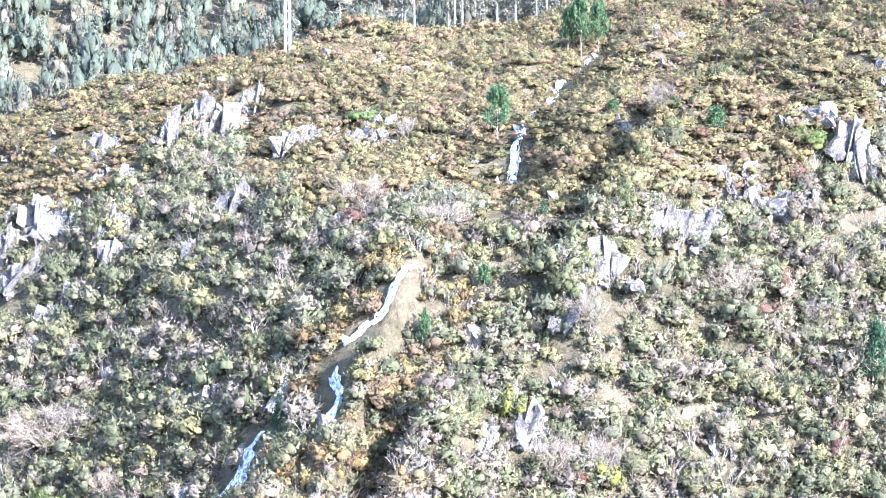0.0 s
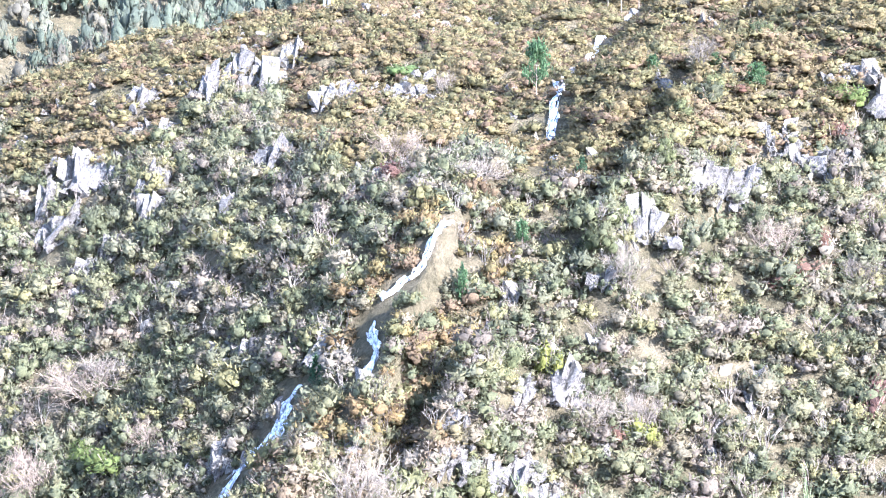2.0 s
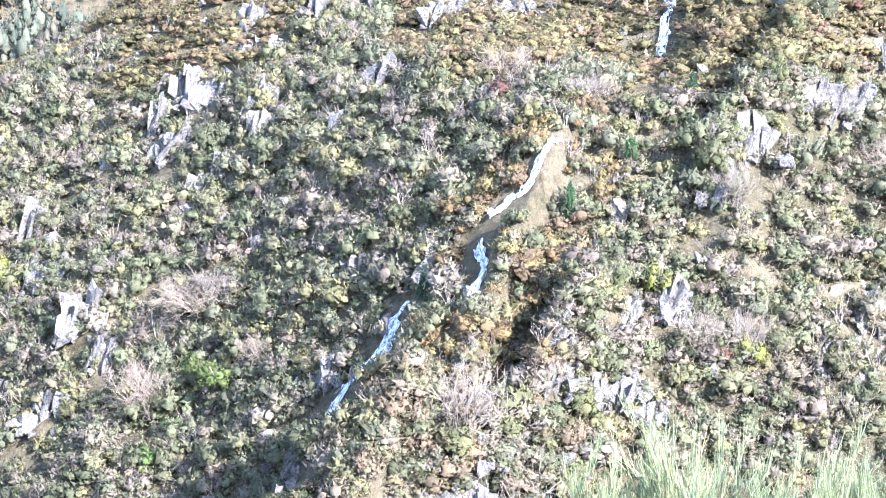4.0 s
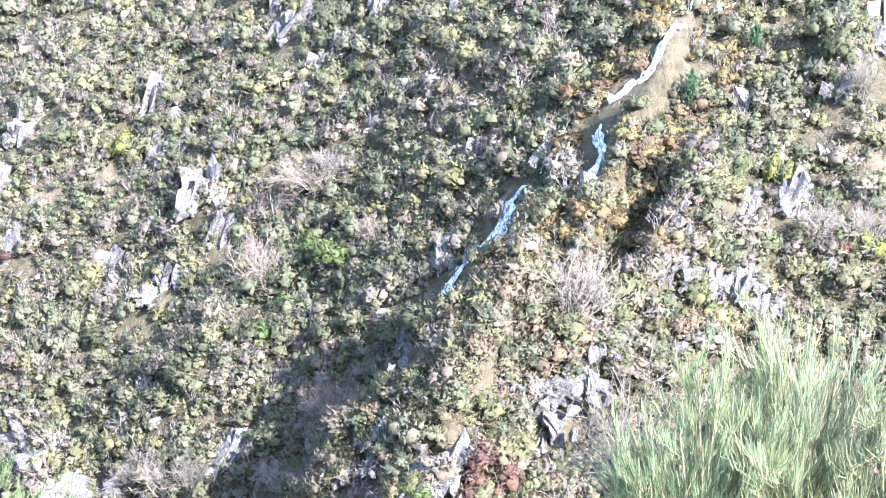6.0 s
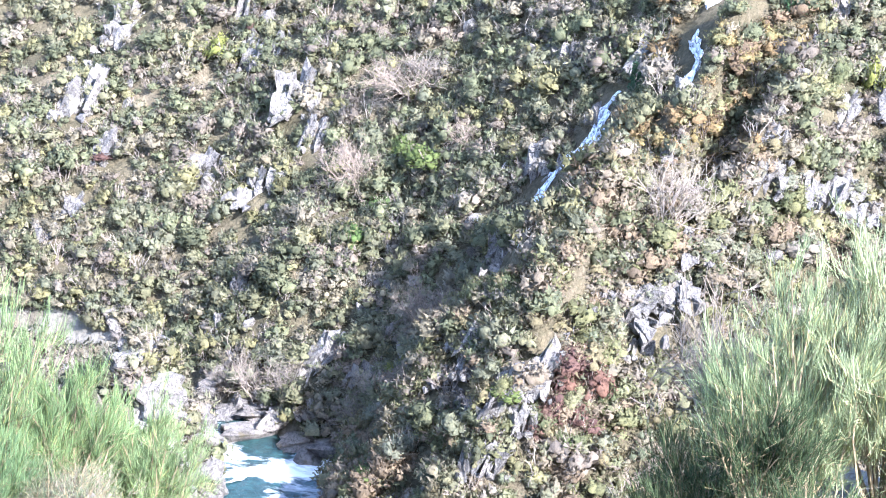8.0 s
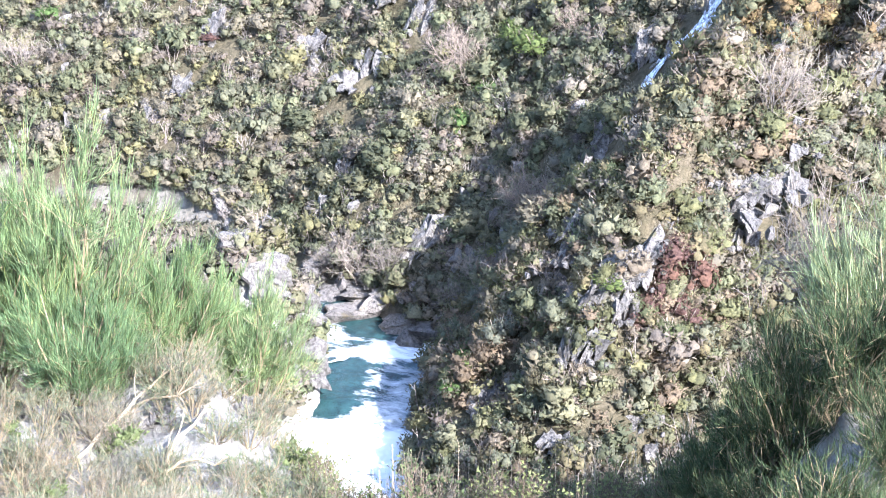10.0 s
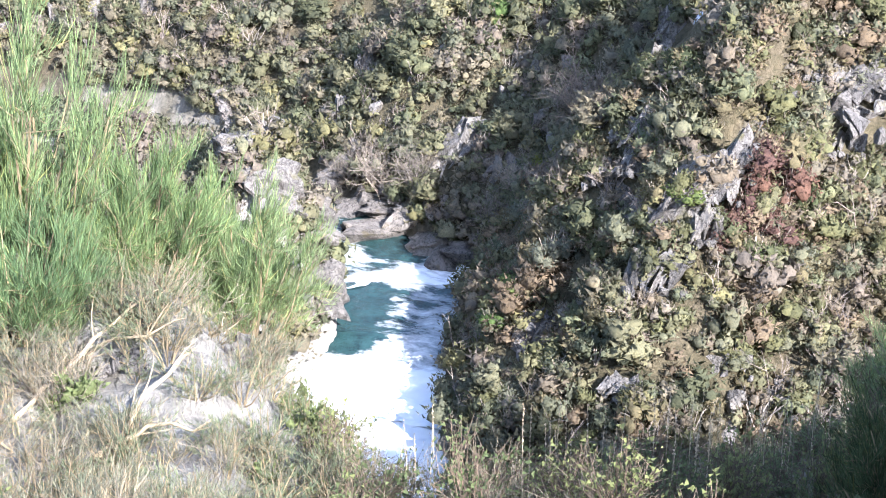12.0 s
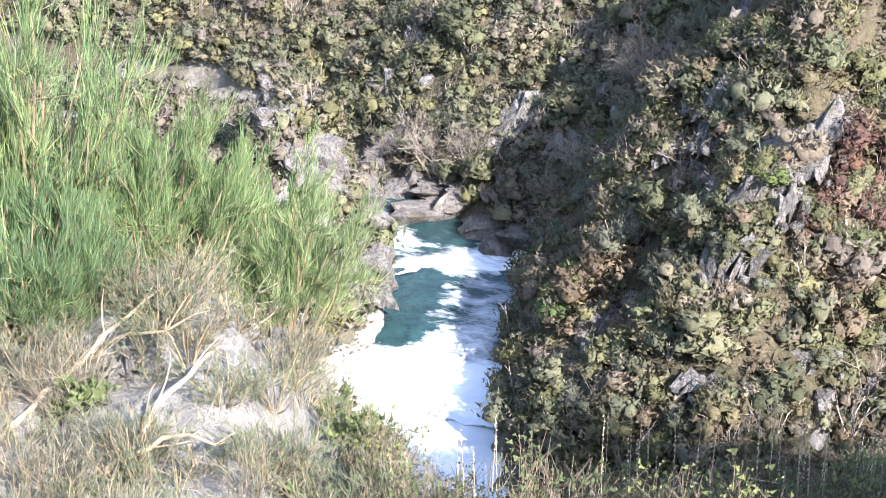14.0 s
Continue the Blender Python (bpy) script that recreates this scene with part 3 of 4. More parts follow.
ROCKS_B = [
    (-5.0, 79.7, 1.37, 1.37), (-21.3, 87.4, 1.39, 2.17), (-19.7, 87.8, 1.24, 1.85), (20.4, 83.6, 1.76, 2.65), (20.9, 82.8, 1.31, 2.33), (19.0, 85.0, 2.68, 1.19),
    (22.6, 86.2, 1.22, 1.52), (13.6, 81.1, 1.42, 1.56), (14.5, 81.3, 1.13, 1.42), (10.2, 77.7, 1.90, 1.63), (11.5, 78.0, 1.64, 1.91), (7.2, 74.7, 2.10, 2.36),
    (12.4, 78.6, 1.37, 1.92), (15.4, 81.2, 1.70, 1.70), (16.4, 80.6, 1.69, 1.41), (5.4, 72.8, 1.27, 1.02), (3.6, 69.6, 1.45, 2.66), (1.6, 68.3, 0.96, 1.44),
]
ROCKS_C = [
    (-1.0, 65.1, 1.04, 1.62), (0.4, 71.3, 0.98, 0.98), (-11.7, 76.6, 1.61, 1.34), (-6.6, 72.2, 1.25, 1.25), (5.9, 84.1, 0.59, 0.35), (-26.0, 82.0, 2.10, 2.84),
    (-24.4, 80.2, 1.17, 2.05), (-39.9, 86.0, 2.31, 2.97), (-39.3, 89.7, 2.03, 1.69), (-38.7, 90.8, 2.04, 1.70), (-23.7, 90.9, 1.61, 1.93), (-28.8, 86.2, 1.26, 1.57),
    (-20.4, 67.8, 1.29, 2.32), (-37.4, 83.2, 1.44, 1.92), (-26.8, 79.4, 1.77, 1.32), (-12.6, 68.6, 0.89, 1.49), (-12.9, 67.6, 1.04, 1.39), (-11.3, 71.5, 1.14, 2.28),
]
ROCKS_D = [
    (-1.1, 64.4, 1.03, 2.06), (0.3, 65.2, 1.38, 1.61), (1.2, 65.8, 1.39, 1.62), (2.0, 66.4, 1.17, 1.17), (3.7, 69.6, 1.33, 1.69), (1.6, 68.3, 0.96, 1.20),
    (-3.6, 62.0, 1.55, 1.33), (-5.5, 60.5, 1.95, 1.30), (-4.3, 60.9, 1.75, 0.98), (-8.4, 56.3, 1.05, 1.46), (-8.0, 58.5, 0.76, 1.27), (-8.8, 55.6, 1.04, 1.24),
    (-10.4, 75.3, 1.32, 1.32), (-6.9, 72.1, 1.51, 1.76), (2.8, 66.2, 1.17, 1.17), (-5.3, 59.2, 0.86, 0.86), (-29.9, 86.6, 1.27, 1.90), (-31.1, 89.4, 0.98, 2.94),
]
ROCKS_E = [
    (-8.3, 56.3, 1.26, 1.26), (-9.1, 54.9, 1.24, 1.44), (-9.9, 54.0, 0.92, 1.84), (-11.9, 57.9, 1.27, 1.27), (-4.6, 60.8, 1.96, 1.09), (-5.7, 59.8, 1.93, 0.97),
    (-3.8, 61.9, 1.55, 1.11), (-13.9, 54.7, 1.29, 1.07), (-12.0, 53.4, 0.82, 0.82), (-23.0, 66.2, 2.85, 1.16), (-20.0, 64.4, 2.25, 1.00), (-18.8, 64.3, 1.49, 0.99),
    (-24.6, 67.6, 2.11, 0.74), (-22.0, 66.4, 1.80, 0.77), (-25.9, 68.9, 1.62, 1.62), (-29.4, 71.8, 2.25, 1.27), (-26.1, 60.2, 1.42, 0.71), (-18.2, 66.1, 1.25, 1.00),
]
ROCKS_F = [
    (-11.7, 58.8, 0.89, 1.33), (-11.6, 58.5, 1.11, 0.89), (-12.9, 58.8, 1.12, 0.81), (-12.4, 59.6, 0.68, 0.91), (-12.4, 68.2, 0.86, 1.23), (-13.0, 67.6, 1.04, 1.16),
    (-26.9, 79.5, 1.77, 1.77), (-31.2, 82.1, 1.54, 1.54), (-38.3, 80.8, 1.26, 1.26), (-27.6, 78.7, 2.06, 1.18), (-39.3, 79.2, 1.10, 1.57), (-26.1, 73.0, 0.83, 1.39),
    (-26.8, 71.7, 1.10, 1.38), (-7.7, 53.2, 1.02, 0.81), (-10.6, 51.6, 1.01, 0.80), (-6.2, 52.9, 1.02, 1.02), (-20.6, 65.2, 2.02, 1.01), (-8.3, 58.6, 0.84, 1.05),
]
ROCKS_G = [
    (-7.1, 60.0, 1.29, 0.86),
]
PINES_A = [
    (3.0, 90.8, 1.71, 3.57), (13.8, 83.7, 1.31, 1.61), (9.1, 88.7, 0.80, 1.17), (11.8, 84.3, 0.70, 0.94), (-0.8, 71.8, 0.69, 1.84), (1.9, 74.4, 0.91, 1.52),
    (9.4, 112.9, 1.94, 4.26), (10.6, 113.2, 1.75, 3.89), (8.5, 113.3, 1.55, 3.50),
]
FIRS_A = [
    (-7.1, 70.7, 0.89, 1.78), (4.8, 78.7, 1.05, 1.36), (19.4, 73.4, 1.84, 3.41), (-0.8, 71.9, 0.74, 1.96),
]
GREENS_A = [
    (-15.3, 57.6, 1.2, 1.0), (-16.0, 57.0, 1.0, 0.8), (-10.6, 58.1, 0.9, 0.9), (-7.6, 55.0, 1.0, 1.0),
    (-32.0, 87.5, 2.42, 2.00), (-19.6, 75.2, 1.23, 1.26), (-20.4, 73.3, 1.35, 1.68), (-16.2, 65.7, 1.11, 0.99), (-17.1, 75.3, 2.44, 1.90), (-18.6, 77.0, 1.67, 1.67),
    (6.8, 68.7, 1.57, 1.57), (2.9, 70.0, 1.22, 2.07), (-14.9, 56.0, 1.21, 0.88), (-15.5, 55.1, 0.99, 0.88), (-9.5, 55.2, 1.45, 0.93), (10.7, 78.2, 0.44, 0.93),
    (18.6, 83.6, 2.05, 1.76), (-48.5, 84.7, 1.70, 1.36), (-4.8, 97.1, 1.99, 1.33), (-11.6, 58.9, 0.67, 1.33),
]
REDS_A = [
    (17.1, 71.0, 1.65, 2.03), (15.0, 75.6, 2.92, 1.59), (13.8, 74.8, 1.83, 1.05), (15.9, 77.1, 1.62, 1.62), (5.6, 68.5, 1.20, 0.96), (12.7, 83.4, 1.45, 0.72),
    (-4.4, 80.1, 2.20, 1.37), (-7.6, 56.4, 1.68, 1.47), (-6.8, 56.5, 1.68, 1.89), (-7.8, 55.7, 1.25, 1.67), (-8.3, 55.0, 1.24, 1.24), (-25.7, 72.0, 0.82, 0.99),
    (3.9, 66.6, 0.82, 0.94), (-30.3, 87.9, 0.96, 0.96), (-37.6, 82.9, 1.91, 0.64), (17.2, 81.7, 1.71, 1.43), (-28.8, 73.5, 0.85, 0.85), (-7.2, 61.7, 1.36, 0.91),
]
REDS_B = [
    (-8.5, 56.5, 1.1, 1.0), (-7.8, 56.2, 1.3, 1.2), (-7.4, 56.7, 1.3, 1.1), (-6.9, 56.5, 1.3, 1.2), (-8.1, 55.4, 1.2, 1.0), (-7.4, 55.6, 1.2, 1.1), (-8.3, 54.9, 1.1, 0.9), (-6.8, 55.8, 1.2, 1.0), (-7.4, 58.5, 1.2, 1.1), (-6.6, 58.0, 1.2, 1.2), (-6.8, 56.2, 1.1, 1.0),
    (-9.0, 68.8, 1.46, 0.97),
]
BARES_A = [
    (-4.9, 61.8, 3.10, 3.32), (-21.1, 76.7, 3.08, 3.08), (-15.2, 67.0, 2.77, 3.00), (-23.5, 67.6, 2.36, 2.36), (-25.2, 68.6, 2.14, 1.87), (-22.0, 67.1, 2.07, 2.07),
    (-17.9, 64.2, 1.97, 1.97), (-17.0, 64.3, 1.96, 1.96), (-4.4, 81.4, 2.51, 2.23), (6.4, 72.6, 2.03, 2.54), (13.8, 76.2, 2.39, 2.13), (-19.2, 80.0, 3.72, 2.58),
    (17.5, 76.0, 2.15, 1.88), (6.8, 68.8, 1.93, 2.66), (-18.2, 80.3, 3.43, 2.00), (-15.3, 75.0, 1.61, 1.61), (-15.8, 67.4, 2.25, 1.75), (-49.3, 82.5, 2.70, 2.36),
]
BARES_B = [
    (-0.1, 77.9, 2.18, 1.36), (-2.0, 93.4, 1.28, 1.60), (4.5, 68.5, 2.16, 2.16), (11.1, 84.1, 1.58, 1.90),
]
BRANCHES = [
    [(-17.58, 40.16), (-15.87, 33.26), (-16.32, 31.65)],
    [(-17.62, 36.09), (-18.28, 34.21), (-18.61, 32.45)],
    [(-14.35, 31.9), (-15.61, 31.96), (-16.42, 31.65)],
    [(-16.47, 34.48), (-18.12, 34.88), (-18.96, 34.62)],
]
ALL_ROCKS = ROCKS_A + ROCKS_B + ROCKS_C + ROCKS_D + ROCKS_E + ROCKS_F + ROCKS_G


# ---- growth on the slopes ----
BUSHES = [shrub(RNG, 4, 96, 0.095, 1.15, 1.0, lobe=(0.18, 0.28)) for _ in range(12)]
BIGS = [shrub(RNG, 7, 210, 0.07, 1.2, 1.05, lobe=(0.14, 0.27)) for _ in range(14)]
LOWS = [shrub(RNG, 3, 60, 0.09, 1.4, 0.95, -0.08, (0.2, 0.32)) for _ in range(10)]
BARES = [twigs(RNG, 5, 2, 0.015, 0.8, 1.0) for _ in range(5)]
OLIVES = np.array([(0.150, 0.152, 0.102), (0.172, 0.170, 0.118), (0.122, 0.132, 0.088), (0.185, 0.178, 0.105), (0.178, 0.162, 0.128), (0.196, 0.178, 0.148), (0.140, 0.148, 0.112), (0.165, 0.168, 0.125), (0.105, 0.116, 0.080), (0.152, 0.165, 0.110)])
OCHRES = 0.66 * np.array([(0.255, 0.205, 0.115), (0.28, 0.222, 0.13), (0.235, 0.198, 0.108), (0.28, 0.25, 0.13), (0.24, 0.175, 0.12), (0.20, 0.19, 0.105)])
BROWNS = 0.74 * np.array([(0.25, 0.18, 0.10), (0.28, 0.225, 0.11), (0.21, 0.155, 0.105), (0.22, 0.21, 0.11)])
SPUR = 0.78 * np.array([(0.200, 0.173, 0.105), (0.231, 0.179, 0.126), (0.179, 0.179, 0.095), (0.252, 0.210, 0.158)])
GREYS = 0.72 * np.array([(0.34, 0.285, 0.255), (0.30, 0.255, 0.23), (0.37, 0.325, 0.29)])


def shrub_kind(tint, lobes, sprays, spray):
    u = RNG.uniform(0, 6.28, 7)
    e = np.stack([np.cos(u) * 0.28, np.sin(u) * 0.28, RNG.uniform(0.45, 0.7, 7)], 1)
    return mesh_from("trunk", *sticks(np.zeros((7, 3)), e, 0.022, 0.008, 4), BARK), tinted("foliage", shrub(RNG, lobes, sprays, spray, 1.15, 1.1, lobe=(0.14, 0.25)), tint, LEAF, True)


def fan(count, yaw0, yaw1, r0, r1):
    a, d = np.radians(RNG.uniform(yaw0, yaw1, count)), np.sqrt(RNG.uniform(r0 * r0, r1 * r1, count))
    return np.sin(a) * d, np.cos(a) * d


def grow():
    x, y = fan(42000, -40, 19, 48, 145)
    ex, ey = fan(40000, -34, 19, 48, 95)
    steep = RNG.uniform(0, 1, len(ex)) < (1 / slope(ex, ey)[:, 2] - 1.15) * 0.34 + np.maximum(1 / slope(ex, ey)[:, 2] - 1.8, 0) * 0.7
    x, y = np.concatenate([x, ex[steep], RNG.uniform(-10, -1, 420), RNG.uniform(-9.2, -6.2, 130)]), np.concatenate([y, ey[steep], RNG.uniform(57.2, 63.5, 420), RNG.uniform(58, 62.4, 130)])
    d, side, prt = along(RIVER, x, y)
    s = d - np.interp(prt, range(len(HALF)), HALF)
    z = land(x, y)
    r, yaw = np.hypot(x, y), np.degrees(np.arctan2(x, y))
    rc = np.interp(yaw, (-40, -15, -5, 0, 15, 30), (120, 114, 116, 122, 140, 145))
    ok = ((side < 0) | ((yaw < -19.8) & (r > 52))) & (s > 0.35) & (r < rc + 3) & (RNG.uniform(0, 1, len(x)) < np.interp(r, (60, 110), (1.0, 0.8)))
    ok &= along(RIBS[0][0], x, y)[0] > 0.3
    for line, rise, drop, width, hump in STEPS:
        rd, rs, rp = along(line, x, y)
        ok &= (rs * rd < -0.1) | (rs * rd > 0.3 * width) | (rp < np.where(width > 3.2, 3.0, 0.6)) | (hump > 2) | (RNG.uniform(0, 1, len(x)) < 0.2)
    low_edge, top_edge = np.interp(yaw, (-3, 5, 12, 16), (-40, -24, -18.5, -15)), np.interp(yaw, (-33, -27, -18), (-10, -5.5, 8))
    e0 = np.degrees(np.arctan2(z, r))
    ok &= ((e0 > low_edge) & (e0 < top_edge)) | (RNG.uniform(0, 1, len(x)) < 0.3)
    for q in STREAMS:
        ok &= (along(q, x, y)[0] > 0.55) & (along(q, x, y + 0.7)[0] > 0.6) & (along(q, x, y + 1.4)[0] > 0.5)
    for q in STREAMS[5:8]:
        ok &= (along(q, x, y)[0] > 0.8) & (along(q, x, y + 1.4)[0] > 0.7) & (along(q, x, y + 2.1)[0] > 0.6) & (along(q, x, y + 2.8)[0] > 0.5) & (along(q, x, y + 3.5)[0] > 0.5)
    for rx, ry, rw, rh in ALL_ROCKS:
        ok &= np.hypot(x - rx, (y - ry + 0.5 * rw) * 0.75) > 0.3 * rw
    x, y, z, s, r, yaw = (v[ok] for v in (x, y, z, s, r, yaw))
    elev = np.degrees(np.arctan2(z, r))
    heath = elev + 2.2 * vnoise(x / 7, y / 7, 21) - np.interp(yaw, (-20, -10, 0, 4, 8, 16), (-2.5, -1.5, -3, -4, -1.5, -1)) > 0
    gd, gs, gp = along(STEPS[0][0], x, y)
    gully = (np.abs(gs * gd - 3) + 2 * vnoise(x / 3, y / 3, 22) < 3.4) & (gp < 5)
    kind = RNG.uniform(0, 1, len(x))
    bare = (~heath) & (kind < 0.06 + 0.08 * vnoise(x / 5, y / 5, 23))
    pick = lambda cols, n: cols[RNG.integers(0, len(cols), n)] * RNG.uniform(0.86, 1.14, (n, 1))
    p = np.stack([x, y, z - 0.05], 1)
    a = (~heath) & (~bare) & (kind < 0.92)
    t = np.where(RNG.uniform(0, 1, (len(x), 1)) < 0.16, pick(GREYS * (0.76, 0.76, 0.7), len(x)), pick(OLIVES * (1.03, 1.0, 0.9), len(x)))
    t = np.where((gully & (RNG.uniform(0, 1, len(x)) < 0.5))[:, None], pick(BROWNS, len(x)), t)
    single = np.flatnonzero(a & (yaw > -17) & (yaw < 3) & (r < 66) & (s < 13))[:270]
    kinds = [shrub_kind(c, 10, 620, 0.045) for c in np.concatenate([OLIVES, SPUR])]
    for i in single:
        w = RNG.uniform(0.7, 1.3)
        ob = thing("shrub", p[i], "olive-brown shrub on the rocky slope", "shrub", "shrubs above the river", RNG.uniform(0, 6.28))
        ob.scale = (w, w, w * RNG.uniform(0.8, 1.2))
        for key, me in zip(("trunk", "foliage"), kinds[RNG.integers(0, len(kinds))]):
            part(key, me, ob)
    a[single] = False
    # tall dark bushes along the crests beside the clefts
    tall = [shrub_kind(c, 12, 700, 0.042) for c in ((0.075, 0.09, 0.05), (0.10, 0.11, 0.06), (0.085, 0.09, 0.06), (0.125, 0.135, 0.07))]
    for line, off, t0, t1, gap in ((STEPS[0][0], -1.3, 0.3, 7.6, 1.1), (STEPS[3][0], -1.0, 0.4, 5.6, 1.1), (STEPS[1][0], -1.2, 0.3, 3.6, 1.2)):
        w = t0
        while w < t1:
            k = int(w)
            (ax, ay), (bx, by) = line[k], line[k + 1]
            step = math.hypot(bx - ax, by - ay)
            px, py = ax + (bx - ax) * (w - k) + (by - ay) / step * (off + RNG.normal() * 0.25), ay + (by - ay) * (w - k) - (bx - ax) / step * (off + RNG.normal() * 0.25)
            w += gap * RNG.uniform(0.7, 1.5) / step
            ob = thing("shrub", (px, py, float(land(px, py)) - 0.05), "tall dark green shrub on the crest of a rocky rib", "shrub", "shrubs above the river", RNG.uniform(0, 6.28))
            u = RNG.uniform(0.8, 1.4)
            ob.scale = (u, u, u * RNG.uniform(0.9, 1.3))
            for key, me in zip(("trunk", "foliage"), tall[RNG.integers(0, 4)]):
                part(key, me, ob)
    near_spur = (yaw > -16.5) & (s < 13) & (r < 66) & (RNG.uniform(0, 1, len(x)) < 0.5)
    t = np.where(near_spur[:, None], pick(SPUR, len(x)), t)
    big = a & (RNG.uniform(0, 1, len(x)) < 0.3)
    a &= ~big
    scatter("tall_shrub_cover", BIGS, p[big], np.minimum(0.75 + RNG.gamma(3.0, 0.19, big.sum()), 1.8), t[big], LEAF, "rounded evergreen bushes on the rocky slope", "shrubs", RNG, soft=True)
    scatter("shrub_cover", BUSHES, p[a], RNG.uniform(0.6, 1.15, a.sum()), t[a], LEAF, "dense olive-green shrubs covering the rocky slope", "shrubs", RNG, soft=True)
    scatter("bare_scrub", BARES, p[bare], RNG.uniform(0.9, 1.6, bare.sum()), pick(GREYS * 0.85, bare.sum()), TWIG, "grey leafless scrub among the shrubs", "scrub", RNG)
    scatter("heath_cover", LOWS, p[heath], RNG.uniform(0.7, 1.3, heath.sum()), pick(OCHRES, heath.sum()), LEAF, "ochre and brown heather on the upper slope", "heath", RNG, soft=True)


grow()

# ---- rocks ----
def block(rng, points=15):
    """A split block about 1 m across with sharp edges and flat faces."""
    bm = bmesh.new()
    for q in rng.uniform(-0.5, 0.5, (points, 3)):
        bm.verts.new(np.sign(q) * np.abs(q * 2) ** 0.55 * 0.5 * (1, 0.9, 1.15))
    made = bmesh.ops.convex_hull(bm, input=bm.verts)
    bmesh.ops.delete(bm, geom=[g for g in made["geom_interior"] if isinstance(g, bmesh.types.BMVert)], context="VERTS")
    bm.verts.index_update()
    bmesh.ops.triangulate(bm, faces=bm.faces)
    bmesh.ops.subdivide_edges(bm, edges=bm.edges, cuts=1, use_grid_fill=True)
    bmesh.ops.triangulate(bm, faces=bm.faces)
    bm.verts.index_update()
    v, f = np.array([q.co[:] for q in bm.verts]), np.array([[w.index for w in q.verts] for q in bm.faces])
    bm.free()
    o = rng.uniform(0, 50)
    d = unit(v)
    v = v + d * (0.12 * vnoise(v[:, 0] * 4 + o + v[:, 2], v[:, 1] * 4 + v[:, 2] * 3, 5) + 0.07 * vnoise(v[:, 0] * 9 + o, v[:, 2] * 9 + v[:, 1] * 5, 6))[:, None]
    return v, f


SHAPES = [block(RNG, k) for k in (12, 14, 16, 18, 13, 15, 17, 20, 11, 14)]
SLABS = [mesh_from("slab", v, f, ROCK) for v, f in SHAPES]
BOULDERS = [mesh_from("boulder", *lumps(RNG, 3, 1.0, q), WETROCK) for q in ((1.1, 0.9, 0.8), (1.3, 1, 0.7), (0.9, 1, 0.9), (1.4, 0.9, 0.8))]


PALE_ROCK = rock_material("pale_granite", (0.19, 0.182, 0.168), (0.08, 0.076, 0.07))
PALE_BOULDERS = [mesh_from("bank_rock", *lumps(RNG, 4, 1.3, q), PALE_ROCK) for q in ((1.1, 0.9, 0.9), (1.2, 1, 0.8), (0.9, 1, 1.0))]


def outcrop(x, y, w, h, name, label, group, sink=0.1):
    """Upright plates of granite split along one lean, w wide and h high, with broken blocks at the foot."""
    ob = thing(name, (x, y, float(land(x, y)) - sink * h), label, "rock", group)
    lean, turn = RNG.uniform(0.05, 0.5), RNG.uniform(-0.45, 0.35)
    count = RNG.integers(5, 9)
    for k in range(count):
        q = (k + RNG.uniform(0.2, 0.8)) / count - 0.5
        tall = h * RNG.uniform(0.55, 1.1) * (1.1 - 0.9 * abs(q))
        wide = w * RNG.uniform(0.22, 0.46)
        slab = part("slab", SLABS[RNG.integers(0, len(SLABS))], ob)
        slab.scale = (wide, max(0.8 * wide, 0.35 * h), tall)
        slab.location = (q * w * 0.8, RNG.uniform(-0.2, 0.2) * w, tall * RNG.uniform(0.18, 0.34))
        slab.rotation_euler = (RNG.uniform(-0.45, 0.0), lean + RNG.uniform(-0.15, 0.15), turn + RNG.uniform(-0.35, 0.35))
    for k in range(4):
        wide = w * RNG.uniform(0.15, 0.3)
        slab = part("slab", SLABS[RNG.integers(0, len(SLABS))], ob)
        slab.scale = (wide, wide, wide * RNG.uniform(0.6, 1.1))
        slab.location = (RNG.uniform(-0.6, 0.6) * w, -RNG.uniform(0.1, 0.5) * w, -0.1 * h)
        slab.rotation_euler = (RNG.uniform(-0.5, 0.5), RNG.uniform(-0.5, 0.5), RNG.uniform(0, 6))


def place_rocks(rows, name, label, group, sink=0.0):
    for x, y, w, h in rows:
        ob = new(name, BOULDERS[RNG.integers(0, len(BOULDERS))])
        ob.location, ob.scale = (x, y, float(land(x, y)) + 0.1 * h), (w * 1.1, w * 0.9, max(h, 0.5 * w))
        ob.rotation_euler = (RNG.uniform(-0.2, 0.2), RNG.uniform(-0.2, 0.2), RNG.uniform(-1, 1))
        tagged(ob, label, "rock", group)


for x, y, w, h in ALL_ROCKS + [(-8.3, 57.4, 0.9, 1.1), (-8.8, 56.8, 0.8, 1.2), (-9.0, 56.3, 0.9, 1.2), (-9.5, 55.5, 1.1, 1.4), (-10.1, 54.9, 1.0, 1.3), (-10.5, 54.0, 1.1, 1.5), (-11.8, 61.0, 0.9, 1.1), (-11.7, 59.2, 1.0, 1.3), (-11.8, 56.1, 0.9, 1.5), (-14.2, 55.3, 1.0, 0.9), (-12.2, 54.2, 0.8, 0.9), (-13.3, 60.6, 0.7, 0.8)]:
    if land(x, y) > -27.0:
        outcrop(x, y, w * 1.2, h * 1.0, "rock_outcrop", "pale grey granite outcrop jutting from the bushy slope", "granite outcrops on the slope")
    else:
        place_rocks([(x, y, w, h)], "river_boulder", "water-worn grey boulder at the river's edge", "boulders along the river")
